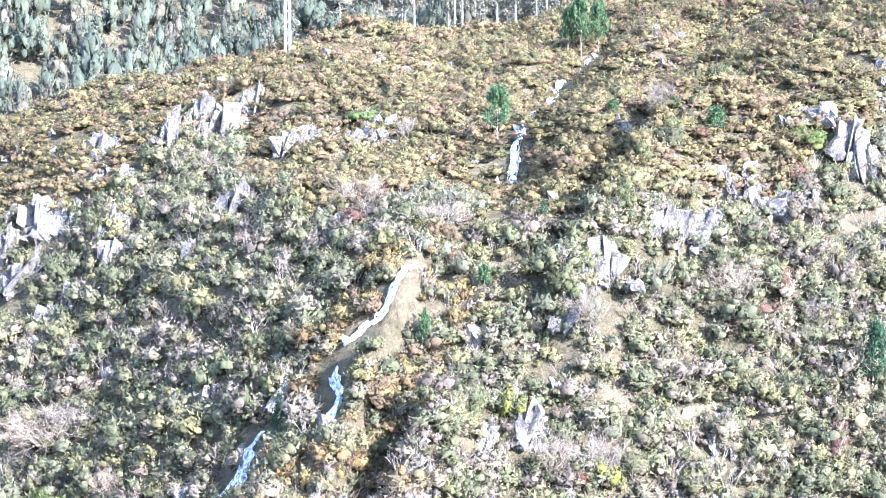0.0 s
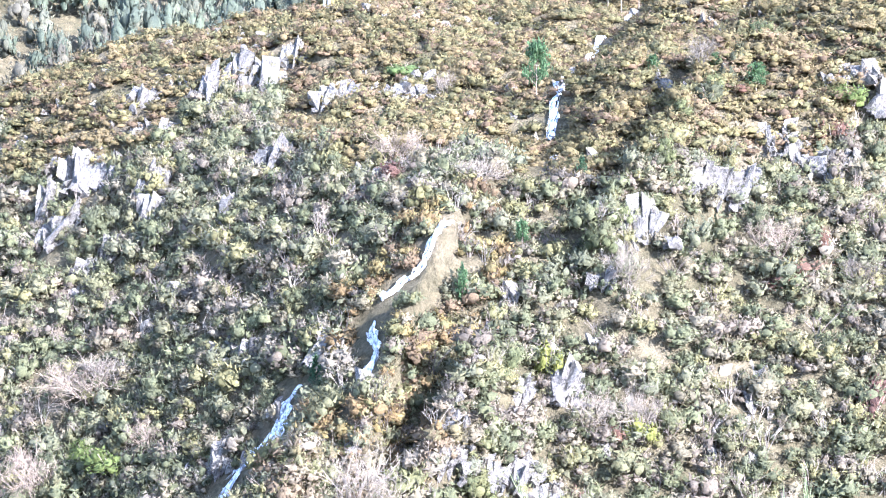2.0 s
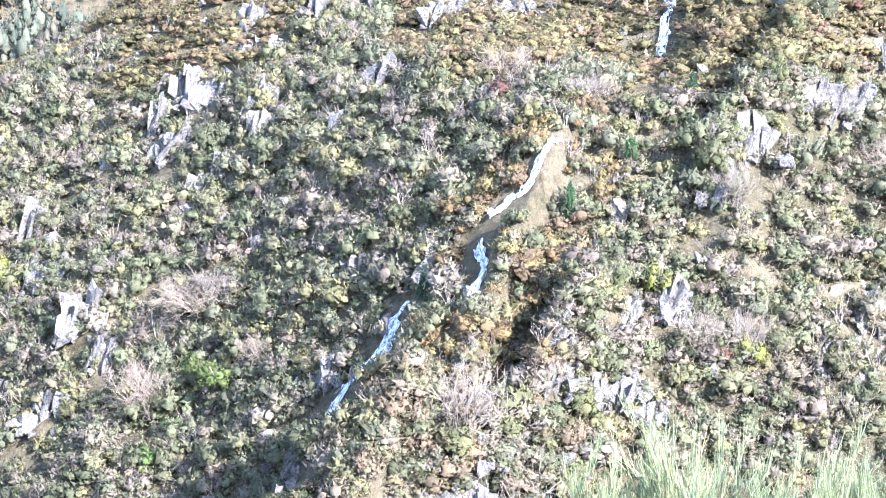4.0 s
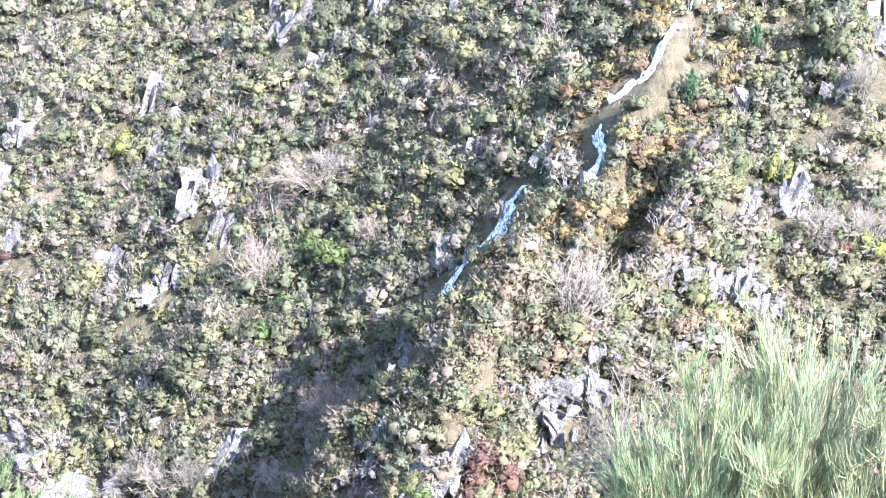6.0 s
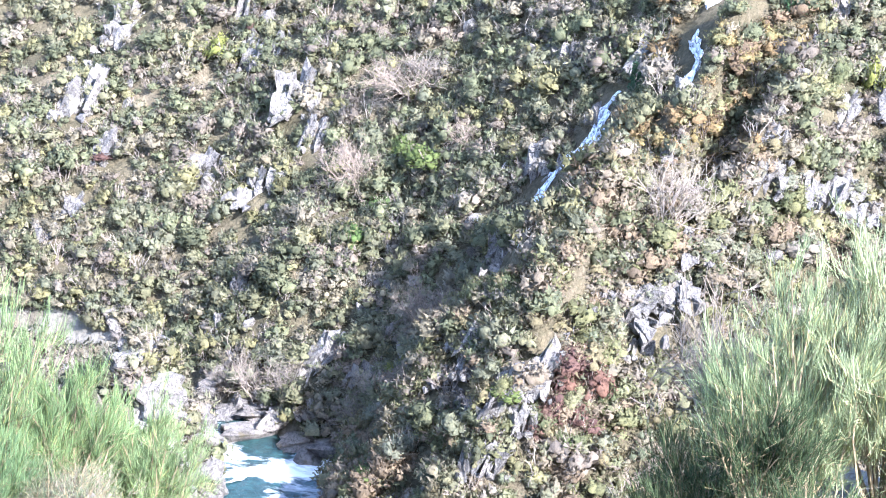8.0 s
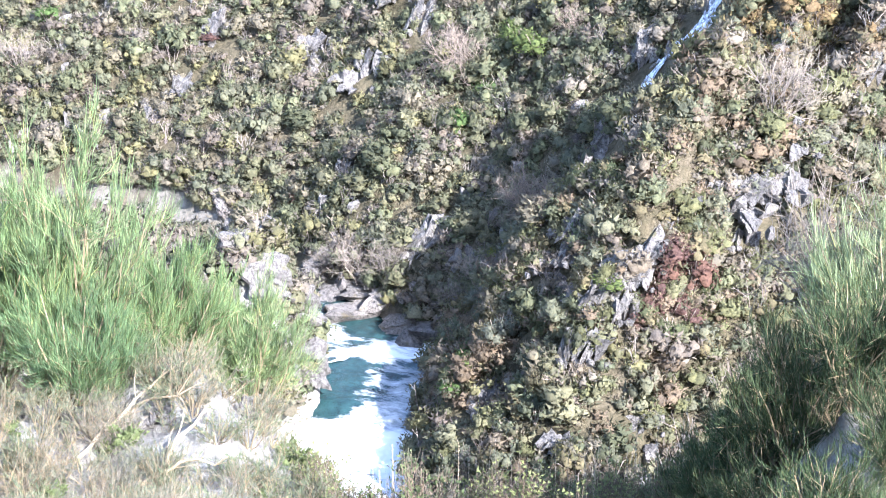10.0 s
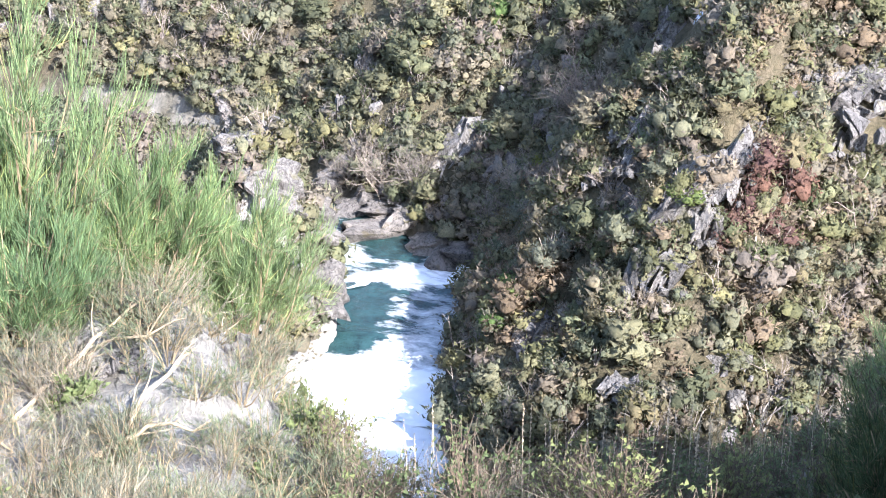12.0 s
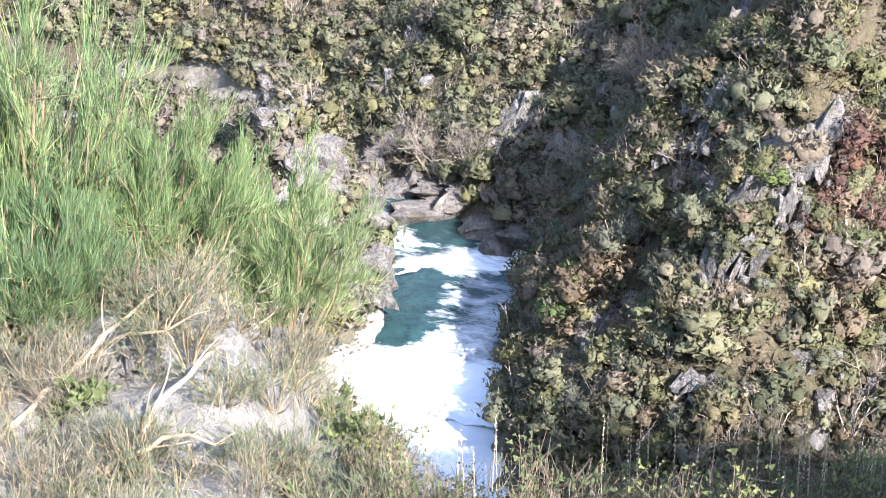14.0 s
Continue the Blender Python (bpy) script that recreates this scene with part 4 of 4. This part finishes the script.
for k in range(46):
    q = RNG.uniform(2.3, 5.3)
    i = int(q)
    (ax, ay), (bx, by) = RIVER[i], RIVER[i + 1]
    n = unit(np.array([-(by - ay), bx - ax]))
    c = np.array([ax + (bx - ax) * (q - i), ay + (by - ay) * (q - i)]) + n * (np.interp(q, range(len(HALF)), HALF) + RNG.uniform(-0.3, 1.1))
    w = RNG.uniform(0.5, 1.5)
    place_rocks([(c[0], c[1], w, w * RNG.uniform(0.45, 0.8))], "river_boulder", "water-worn grey boulder at the river's edge", "boulders along the river")
for x, y, w, h in ((-22.4, 58.2, 1.5, 2.6), (-22.9, 56.9, 1.5, 2.0), (-23.7, 60.4, 1.7, 2.0), (-24.3, 58.4, 1.9, 2.4), (-25.6, 61.6, 2.0, 2.0), (-23.4, 59.2, 1.5, 1.8), (-25.8, 59.0, 2.0, 1.8), (-16.8, 38.6, 1.0, 0.8), (-18.0, 36.5, 1.3, 0.9), (-19.6, 37.7, 1.4, 1.0), (-14.9, 38.3, 0.9, 0.8), (-18.9, 34.9, 1.0, 0.6), (-17.3, 34.6, 0.9, 0.5), (-20.8, 34.4, 1.2, 0.8), (-16.0, 36.6, 0.8, 0.5)):
    if y < 50:
        outcrop(x, y, w, h, "bank_rock", "sunlit pale granite block above the river", "granite blocks on the bank")
    else:
        ob = new("bank_rock", PALE_BOULDERS[RNG.integers(0, 3)])
        ob.location, ob.scale, ob.rotation_euler = (x, y, float(land(x, y)) + 0.15 * h), (w * 1.15, w * 1.0, h * 0.85), (0, RNG.uniform(-0.2, 0.2), RNG.uniform(-1, 1))
        tagged(ob, "rounded pale granite boulder beside the pool", "rock", "granite blocks on the bank")


def small_rocks():
    x, y = fan(2150, -38, 18, 52, 112)
    d, side, prt = along(RIVER, x, y)
    ok = (side < 0) & (d > 2.6) & (vnoise(x / 5, y / 5, 31) + 0.5 * vnoise(x / 2, y / 2, 32) > 0.05)
    x, y = x[ok], y[ok]
    p = np.stack([x, y, land(x, y) + 0.05], 1)
    rough = [block(RNG, q) for q in (9, 11, 12, 14)]
    ob = scatter("loose_rocks", rough, p, RNG.uniform(0.35, 1.0, len(x)), np.ones((len(x), 3)), ROCK, "pale broken granite lying between the shrubs", "rocks", RNG)


small_rocks()


# ---- trees and single bushes ----
def limb_tree(rng, limbs, twig, leaf, leaves, low, shape, make=None):
    """A tree 1 m high and about 1 m wide: trunk with limbs, and a crown of sprays set along them."""
    top = np.array([[rng.normal() * 0.02, rng.normal() * 0.02, 0.97]])
    trunk = [sticks(np.zeros((1, 3)), top, 0.022, 0.004, 7, np.array([[rng.normal() * 0.01, rng.normal() * 0.01, 0]]), 6)]
    f = np.sort(rng.uniform(low, 0.95, limbs))
    u = np.arange(limbs) * 2.4 + rng.uniform(0, 0.6, limbs)
    reach = shape(f) * rng.uniform(0.65, 1.1, limbs)
    s = top * f[:, None]
    e = s + np.stack([np.cos(u) * reach, np.sin(u) * reach, reach * rng.uniform(0.1, 0.5, limbs)], 1)
    trunk.append(sticks(s, e, 0.007, 0.002, 4))
    k = rng.integers(0, limbs, leaves)
    g = rng.uniform(0.35, 1.08, (leaves, 1))
    c = s[k] + (e[k] - s[k]) * g + rng.normal(size=(leaves, 3)) * 0.045
    n = unit(rng.normal(size=(leaves, 3)) + np.array([0, 0, 0.7]))
    return join(trunk), make(c, n, leaf, rng) if make else leaf_quads(c, n, leaf, rng, 1.9)


PINE_KINDS, FIR_KINDS = [], []
for k in range(3):
    t, c = limb_tree(RNG, 34, 0.01, 0.055, 900, 0.32, lambda f: 0.5 * np.sqrt(np.clip(1.02 - f, 0, 1) * 1.3))
    PINE_KINDS.append((mesh_from("trunk", *t, BARK), tinted("crown", c, (0.080, 0.136, 0.068), LEAF)))
    t, c = limb_tree(RNG, 46, 0.01, 0.05, 1000, 0.08, lambda f: 0.5 * (1.03 - f))
    FIR_KINDS.append((mesh_from("trunk", *t, BARK), tinted("crown", c, (0.060, 0.108, 0.064), LEAF)))


def place_trees(rows, kinds, name, label, category, group, parts=("trunk", "crown")):
    for x, y, w, h in rows:
        ob = thing(name, (x, y, float(land(x, y)) - 0.05), label, category, group, RNG.uniform(0, 6.28))
        ob.scale = (w, w, h)
        for key, me in zip(parts, kinds[RNG.integers(0, len(kinds))]):
            made = part(key, me, ob)
            if key == "seed_head":
                tagged(made, kind="stuff")


place_trees(PINES_A, PINE_KINDS, "pine_tree", "young green pine with a bare lower trunk on the heath", "pine", "pines on the slope")
place_trees(FIRS_A, FIR_KINDS, "conifer", "dark green conifer standing among the shrubs", "conifer", "dark conifers")


GREEN_KINDS = [shrub_kind(c, 10, 520, 0.048) for c in ((0.085, 0.13, 0.048), (0.12, 0.15, 0.055), (0.165, 0.175, 0.055), (0.10, 0.14, 0.058))]
RED_KINDS = [shrub_kind(c, 9, 420, 0.05) for c in ((0.14, 0.082, 0.064), (0.16, 0.1, 0.078), (0.125, 0.076, 0.066))]
place_trees(GREENS_A, GREEN_KINDS, "green_bush", "fresh green leafy bush among duller shrubs", "bush", "green bushes", ("trunk", "foliage"))
for rows in (REDS_A, REDS_B):
    place_trees(rows, RED_KINDS, "russet_bush", "russet autumn-coloured bush on the slope", "bush", "russet bushes", ("trunk", "foliage"))


def bare_kind(tint):
    a = twigs(RNG, 6, 3, 0.012, 0.7, 0.8)
    v, f = twigs(RNG, 9, 4, 0.0075, 0.95, 0.8, 3)
    return tinted("trunk", a, tint, TWIG), tinted("crown", (v, f), np.asarray(tint) * 1.1, TWIG)


BARE_KINDS = [bare_kind(c) for c in ((0.191, 0.155, 0.129), (0.172, 0.149, 0.129), (0.205, 0.175, 0.149))]
for rows in (BARES_A, BARES_B):
    place_trees(rows, BARE_KINDS, "bare_tree", "leafless grey-brown tree with a spreading crown", "bare tree", "bare trees", ("trunk", "crown"))


# ---- the wood behind the crest ----
def far_wood():
    x, y = fan(1900, -24, 20, 117, 220)
    r, yaw = np.hypot(x, y), np.degrees(np.arctan2(x, y))
    rc = np.interp(yaw, (-40, -15, -5, 0, 15, 30), (120, 114, 116, 122, 140, 145))
    ok = (r > rc + 7 + 4 * vnoise(x / 9, y / 9, 41)) & ~((yaw < -13.5) & (r < 165))
    x, y = x[ok], y[ok]
    kinds = [shrub(RNG, 9, 210, 0.042, 0.62, 1.15, 0.05, (0.13, 0.24)) for _ in range(7)]
    tints = np.array([(0.10, 0.118, 0.088), (0.118, 0.13, 0.098), (0.095, 0.112, 0.088), (0.13, 0.132, 0.10), (0.145, 0.135, 0.108)])
    t = tints[RNG.integers(0, len(tints), len(x))] * RNG.uniform(0.85, 1.15, (len(x), 1))
    scatter("far_wood", kinds, np.stack([x, y, land(x, y) - 0.2], 1), RNG.uniform(3.5, 7.0, len(x)), t, LEAF, "blue-green eucalyptus and pine wood on the far hillside", "wood", RNG, soft=True)


far_wood()


def slim_tree(rng):
    t, c = limb_tree(rng, 16, 0.01, 0.05, 160, 0.45, lambda f: 0.22 * np.sqrt(np.clip(1.05 - f, 0, 1)))
    return mesh_from("trunk", *t, PALE_BARK), tinted("crown", c, (0.19, 0.19, 0.15), LEAF)


PALE_BARK = bark_material("pale_bark", (0.165, 0.154, 0.143), (0.270, 0.255, 0.240))
SLIM_KINDS = [slim_tree(RNG) for _ in range(4)]
slim = []
for k in range(90):
    yaw = radians(RNG.normal(3.0, 4.2))
    r = float(np.interp(math.degrees(yaw), (-5, 0, 15), (116, 122, 140))) + RNG.uniform(0.5, 14)
    slim.append((math.sin(yaw) * r, math.cos(yaw) * r, RNG.uniform(3.0, 4.5), RNG.uniform(3.0, 7.5)))
place_trees(slim, SLIM_KINDS, "slender_tree", "slender pale-stemmed tree along the crest", "tree", "trees along the crest")


def power_pole(x, y, height):
    ob = thing("power_pole", (x, y, float(land(x, y)) - 0.2), "tall pale concrete power pole on the crest", "power pole")
    bm = bmesh.new()
    for dx in (-0.15, 0.15):
        bmesh.ops.create_cone(bm, cap_ends=True, segments=8, radius1=0.11, radius2=0.07, depth=height, matrix=pose(dx, 0, height / 2))
    for k in range(14):
        bmesh.ops.create_cube(bm, size=1, matrix=pose(0, 0, 0.6 + k * height / 15) @ Matrix.Diagonal((0.3, 0.08, 0.12, 1)))
    me = bpy.data.meshes.new("shaft")
    bm.to_mesh(me)
    bm.free()
    me.materials.append(CONCRETE)
    part("shaft", me, ob)
    bm = bmesh.new()
    bmesh.ops.create_cube(bm, size=1, matrix=pose(0, 0, height * 0.93) @ Matrix.Diagonal((2.2, 0.14, 0.14, 1)))
    me = bpy.data.meshes.new("crossarm")
    bm.to_mesh(me)
    bm.free()
    me.materials.append(CONCRETE)
    part("crossarm", me, ob)


power_pole(-10.6, 113.5, 11.0)


# ---- the near bank: brooms, dry growth, stalks ----
def broom_kind(rng, tint, rods=13000, thick=0.0015, limbs=26, boughs=300):
    """A broom 1 m high and wide: woody limbs that fork, and a brush of short thin green rods along the forks."""
    n = limbs
    u, q = rng.uniform(0, 6.28, n), np.sqrt(rng.uniform(0, 1, n))
    s = np.stack([np.cos(u), np.sin(u), 0 * u], 1) * 0.05 * q[:, None]
    e = np.stack([np.cos(u) * q * 0.36, np.sin(u) * q * 0.36, rng.uniform(0.45, 0.78, n) * (1 - 0.35 * q)], 1)
    wood = [sticks(s, e, 0.008, 0.003, 4, rng.normal(size=(n, 3)) * 0.03, 3)]
    k = rng.integers(0, n, boughs)
    a = s[k] + (e[k] - s[k]) * rng.uniform(0.3, 1.0, (boughs, 1))
    out = np.stack([np.cos(u[k]), np.sin(u[k]), 0 * k], 1) * (0.2 + 0.5 * q[k])[:, None]
    b = a + unit(out + np.array([0, 0, 0.5]) + rng.normal(size=(boughs, 3)) * 0.5) * rng.uniform(0.1, 0.24, (boughs, 1))
    wood.append(sticks(a, b, 0.0014, 0.0008, 3))
    k = rng.integers(0, boughs, rods)
    c = a[k] + (b[k] - a[k]) * rng.uniform(0.1, 1.0, (rods, 1)) + rng.normal(size=(rods, 3)) * 0.008
    d = unit(unit(b[k] - a[k]) * 0.7 + np.array([0, 0, 0.75]) + rng.normal(size=(rods, 3)) * 0.3)
    g = c + d * rng.uniform(0.03, 0.1, (rods, 1))
    w = unit(np.cross(d, rng.normal(size=(rods, 3)))) * thick
    v = np.stack([c - w, c + w, g + w * 0.35, g - w * 0.35], 1).reshape(-1, 3)
    v[:, 2] = np.maximum(v[:, 2], 0.02)
    f = np.arange(4 * rods).reshape(rods, 4)
    tv = np.repeat(np.asarray(tint) * rng.uniform(0.5, 1.45, (rods, 1)) * np.where(rng.uniform(0, 1, (rods, 1)) < 0.07, (1.6, 1.25, 1.0), (1, 1, 1)), 4, 0)
    return tinted("woody_base", join(wood), (0.24, 0.19, 0.12), TWIG), mesh_from("foliage", v, f, LEAF, tv)


BROOM_KINDS = [broom_kind(RNG, c) for c in ((0.165, 0.235, 0.105), (0.19, 0.255, 0.12), (0.15, 0.225, 0.11))]
BROOMS = [
    (-21.6, 37.9, 6.0, 10.0), (-23.8, 36.8, 5.8, 9.8), (-19.4, 39.2, 4.6, 6.6), (-17.7, 41.2, 4.2, 5.8), (-25.5, 38.5, 5.6, 9.0), (-20.4, 35.8, 4.4, 5.4),
    (-18.9, 42.6, 4.0, 5.6), (0.2, 30.4, 4.2, 6.9), (2.0, 30.8, 4.6, 7.7), (4.0, 30.6, 4.6, 7.9), (6.1, 30.2, 4.6, 7.9), (8.2, 30.0, 4.6, 7.6), (10.2, 29.6, 4.6, 7.4),
    (-4.6, 42.6, 3.4, 4.2), (-2.6, 41.8, 3.6, 4.4),
]
PALE_KINDS = [broom_kind(RNG, c) for c in ((0.25, 0.30, 0.165), (0.27, 0.31, 0.18))]
place_trees([q for q in BROOMS if q[0] > -1], PALE_KINDS, "broom_bush", "tall pale green broom with thin upright rods on the bank", "broom", "brooms on the near bank", ("woody_base", "foliage"))
place_trees([q for q in BROOMS if q[0] < -1], BROOM_KINDS, "broom_bush", "tall green broom with thin upright rods on the bank", "broom", "brooms on the near bank", ("woody_base", "foliage"))
# the shaded foot of the brooms: the same growth, shade painted in as darker tints
SHADED_BROOM_KINDS = [broom_kind(RNG, c, 6500, 0.0022) for c in ((0.06, 0.085, 0.042), (0.072, 0.096, 0.048))]
SHADED_BROOMS = [(-0.9, 22.2, 2.6, 2.6), (-2.2, 24.2, 2.6, 2.6), (0.3, 21.8, 2.6, 2.6), (-3.0, 26.8, 2.6, 3.0), (-1.4, 28.4, 3.2, 4.4), (-2.7, 30.0, 3.0, 4.0), (-1.3, 31.0, 3.2, 3.8), (-2.8, 31.6, 2.8, 3.6), (-2.0, 28.6, 3.0, 3.4), (-1.5, 25.8, 3.0, 2.8), (-0.6, 23.6, 2.8, 2.6), (-3.4, 29.8, 2.4, 2.6), (0.6, 25.2, 3.0, 3.0), (-0.3, 27.6, 3.2, 3.6)]
place_trees(SHADED_BROOMS, SHADED_BROOM_KINDS, "shaded_broom", "low broom on the near bank, its shade put into a darker green", "bush", "dark bushes on the near bank", ("woody_base", "foliage"))
place_trees([(-1.0, 32.2, 2.6, 5.0)], BARE_KINDS, "bare_tree", "pale leafless tree rising behind the brooms", "bare tree", "bare trees", ("trunk", "crown"))


THIN_KINDS = [broom_kind(RNG, c, 650, 0.0028, 10, 50) for c in ((0.173, 0.188, 0.128), (0.195, 0.195, 0.143), (0.165, 0.195, 0.120))]
thin = []
for k in range(170):
    yaw, r = radians(RNG.uniform(-33, -20.0)), RNG.uniform(27, 41)
    thin.append((math.sin(yaw) * r, math.cos(yaw) * r, RNG.uniform(1.4, 2.6), RNG.uniform(0.9, 2.0)))
place_trees(thin, THIN_KINDS, "thin_broom", "sparse grey-green broom on the stony bank", "broom", "thin brooms on the bank", ("woody_base", "foliage"))


def grass_kind(rng, blades, spread):
    u, q = rng.uniform(0, 6.28, blades), np.sqrt(rng.uniform(0, 1, blades))
    s = np.stack([np.cos(u) * q, np.sin(u) * q, 0 * u], 1) * spread
    e = s + unit(rng.normal(size=(blades, 3)) * 0.55 + np.array([0, 0, 1.0])) * rng.uniform(0.3, 1.0, (blades, 1))
    return sticks(s, e, 0.007, 0.002, 3)


def near_growth():
    x, y = fan(1700, -42, 16, 25, 50)
    yaw, r = np.degrees(np.arctan2(x, y)), np.hypot(x, y)
    d, side, prt = along(RIVER, x, y)
    ok = (side > 0) & (d > 3.2)
    x, y, yaw, r = x[ok], y[ok], yaw[ok], r[ok]
    p = np.stack([x, y, land(x, y) - 0.03], 1)
    kinds = [grass_kind(RNG, 15, 0.6) for _ in range(4)]
    straw = np.array([(0.27, 0.25, 0.175), (0.22, 0.225, 0.145), (0.18, 0.215, 0.115), (0.30, 0.275, 0.21)])
    scatter("dry_grass", kinds, p, RNG.uniform(0.35, 0.9, len(x)), straw[RNG.integers(0, 4, len(x))], TWIG, "pale dry grass and thin stalks on the bank", "grass", RNG)
    k = (RNG.uniform(0, 1, len(x)) < 0.28) & (r > 26)
    scatter("bank_scrub", [twigs(RNG, 8, 3, 0.0065, 0.9, 0.9) for _ in range(4)], p[k], RNG.uniform(0.8, 1.6, k.sum()), np.array([(0.17, 0.15, 0.12), (0.22, 0.19, 0.145), (0.20, 0.155, 0.10)])[RNG.integers(0, 3, k.sum())], TWIG, "thin grey scrub on the near bank", "scrub", RNG)
    k = (RNG.uniform(0, 1, len(x)) < 0.1) & (r > 28)
    scatter("bank_shrubs", BIGS, p[k], RNG.uniform(0.5, 1.0, k.sum()), np.tile((0.15, 0.18, 0.08), (k.sum(), 1)), LEAF, "low green shrubs on the near bank", "shrubs", RNG)


near_growth()


def tube(c, radii, sides):
    """One tube along the points c."""
    d = unit(np.gradient(c, axis=0))
    a = unit(np.cross(d, [[0.3, 0.2, 1.0]]))
    b = np.cross(d, a)
    q = np.arange(sides) * 2 * math.pi / sides
    v = c[:, None] + np.asarray(radii)[:, None, None] * (np.cos(q)[None, :, None] * a[:, None] + np.sin(q)[None, :, None] * b[:, None])
    i, j = np.meshgrid(np.arange(len(c) - 1), np.arange(sides), indexing="ij")
    k = (j + 1) % sides
    return v.reshape(-1, 3), np.stack([i * sides + j, i * sides + k, (i + 1) * sides + k, (i + 1) * sides + j], -1).reshape(-1, 4)


def dry_branch(points, r, rng):
    """A dead, bleached branch lying over the bank, with side twigs."""
    pts = np.array(points, float)
    pts[:, 2] = [float(land(x, y)) + up for x, y, up in points]
    ob = thing("dry_branch", pts[-1], "bleached dead branch lying across the bank", "branch", "dead branches on the bank")
    t = np.linspace(0, len(pts) - 1, 9)
    c = np.stack([np.interp(t, range(len(pts)), pts[:, k]) for k in range(3)], 1) + rng.normal(size=(9, 3)) * 0.05 - pts[-1]
    radii = np.linspace(r * 0.35, r, 9)
    me = mesh_from("stem", *tube(c, radii, 6), DRYWOOD, smooth=True)
    part("stem", me, ob)
    for _ in range(7):
        k = rng.integers(0, 7)
        d = unit(unit(c[k] - c[k + 1]) + rng.normal(size=3) * 0.6 + np.array([0, 0, 0.3]))
        part("twig", mesh_from("twig", *sticks(c[k][None], (c[k] + d * rng.uniform(0.3, 0.9))[None], r * 0.3, r * 0.08, 4, rng.normal(size=(1, 3)) * 0.06, 3), DRYWOOD), ob)


for line in BRANCHES:
    dry_branch([(*line[0], 0.7), (*line[1], 0.6), (*line[2], 0.15)], 0.06, RNG)


# ---- tall stalks and leafy sprigs at the foot of the view ----
def stalk_kind(rng):
    n = 9
    z = np.linspace(0, 1, n + 1)
    c = np.stack([0.05 * np.sin(z * 2.0 + rng.uniform(0, 6)) * z, 0.05 * np.cos(z * 1.7) * z, z], 1)
    stem = tube(c, np.linspace(0.0065, 0.002, n + 1), 4)
    pods = [clump(rng, 5, 2, 0.014, 0.028, 0.04, 0) for _ in range(11)]
    head = join([(v + c[n] + (c[n - 4] - c[n]) * i / 11, f) for i, (v, f) in enumerate(pods)])
    return tinted("stem", stem, (0.46, 0.38, 0.27), TWIG), tinted("seed_head", head, (0.52, 0.43, 0.31), LEAF)


STALKS = [stalk_kind(RNG) for _ in range(4)]
spots = []
for k in range(75):
    yaw, r = radians(RNG.uniform(-19, -6.5)), RNG.uniform(34, 38.5)
    spots.append((math.sin(yaw) * r, math.cos(yaw) * r, 1.6, RNG.uniform(1.0, 2.9)))
place_trees(spots, STALKS, "dry_stalk", "tall brown seed stalk on the near bank", "stalk", "dry stalks", ("stem", "seed_head"))


def sprig_kind(tint):
    """An open bush of thin upright twigs with small dark leaves along them."""
    v, f = twigs(RNG, 12, 4, 0.010, 0.55, 1.1)
    n = 420
    c = v[RNG.integers(0, len(v), n)] + RNG.normal(size=(n, 3)) * 0.025
    c[:, 2] = np.maximum(c[:, 2], 0.05)
    return tinted("trunk", (v, f), (0.13, 0.10, 0.075), TWIG), tinted("foliage", leaf_points(c, unit(RNG.normal(size=(n, 3))), 0.04, RNG), tint, LEAF)


SPRIGS = [sprig_kind(c) for c in ((0.12, 0.15, 0.07), (0.15, 0.18, 0.09), (0.19, 0.21, 0.09))]
spots = []
for k in range(78):
    yaw, r = radians(RNG.uniform(-21, -4)), RNG.uniform(32.0, 38.5)
    spots.append((math.sin(yaw) * r, math.cos(yaw) * r, RNG.uniform(0.9, 1.7), RNG.uniform(0.7, 1.8)))
for k in range(70):
    yaw, r = radians(RNG.uniform(-21, -2)), RNG.uniform(21.0, 30.0)
    spots.append((math.sin(yaw) * r, math.cos(yaw) * r, RNG.uniform(1.2, 2.0), RNG.uniform(0.9, 1.6)))
place_trees(spots, SPRIGS, "leafy_bush", "small dark-leaved bush on the near bank", "bush", "leafy bushes on the bank", ("trunk", "foliage"))
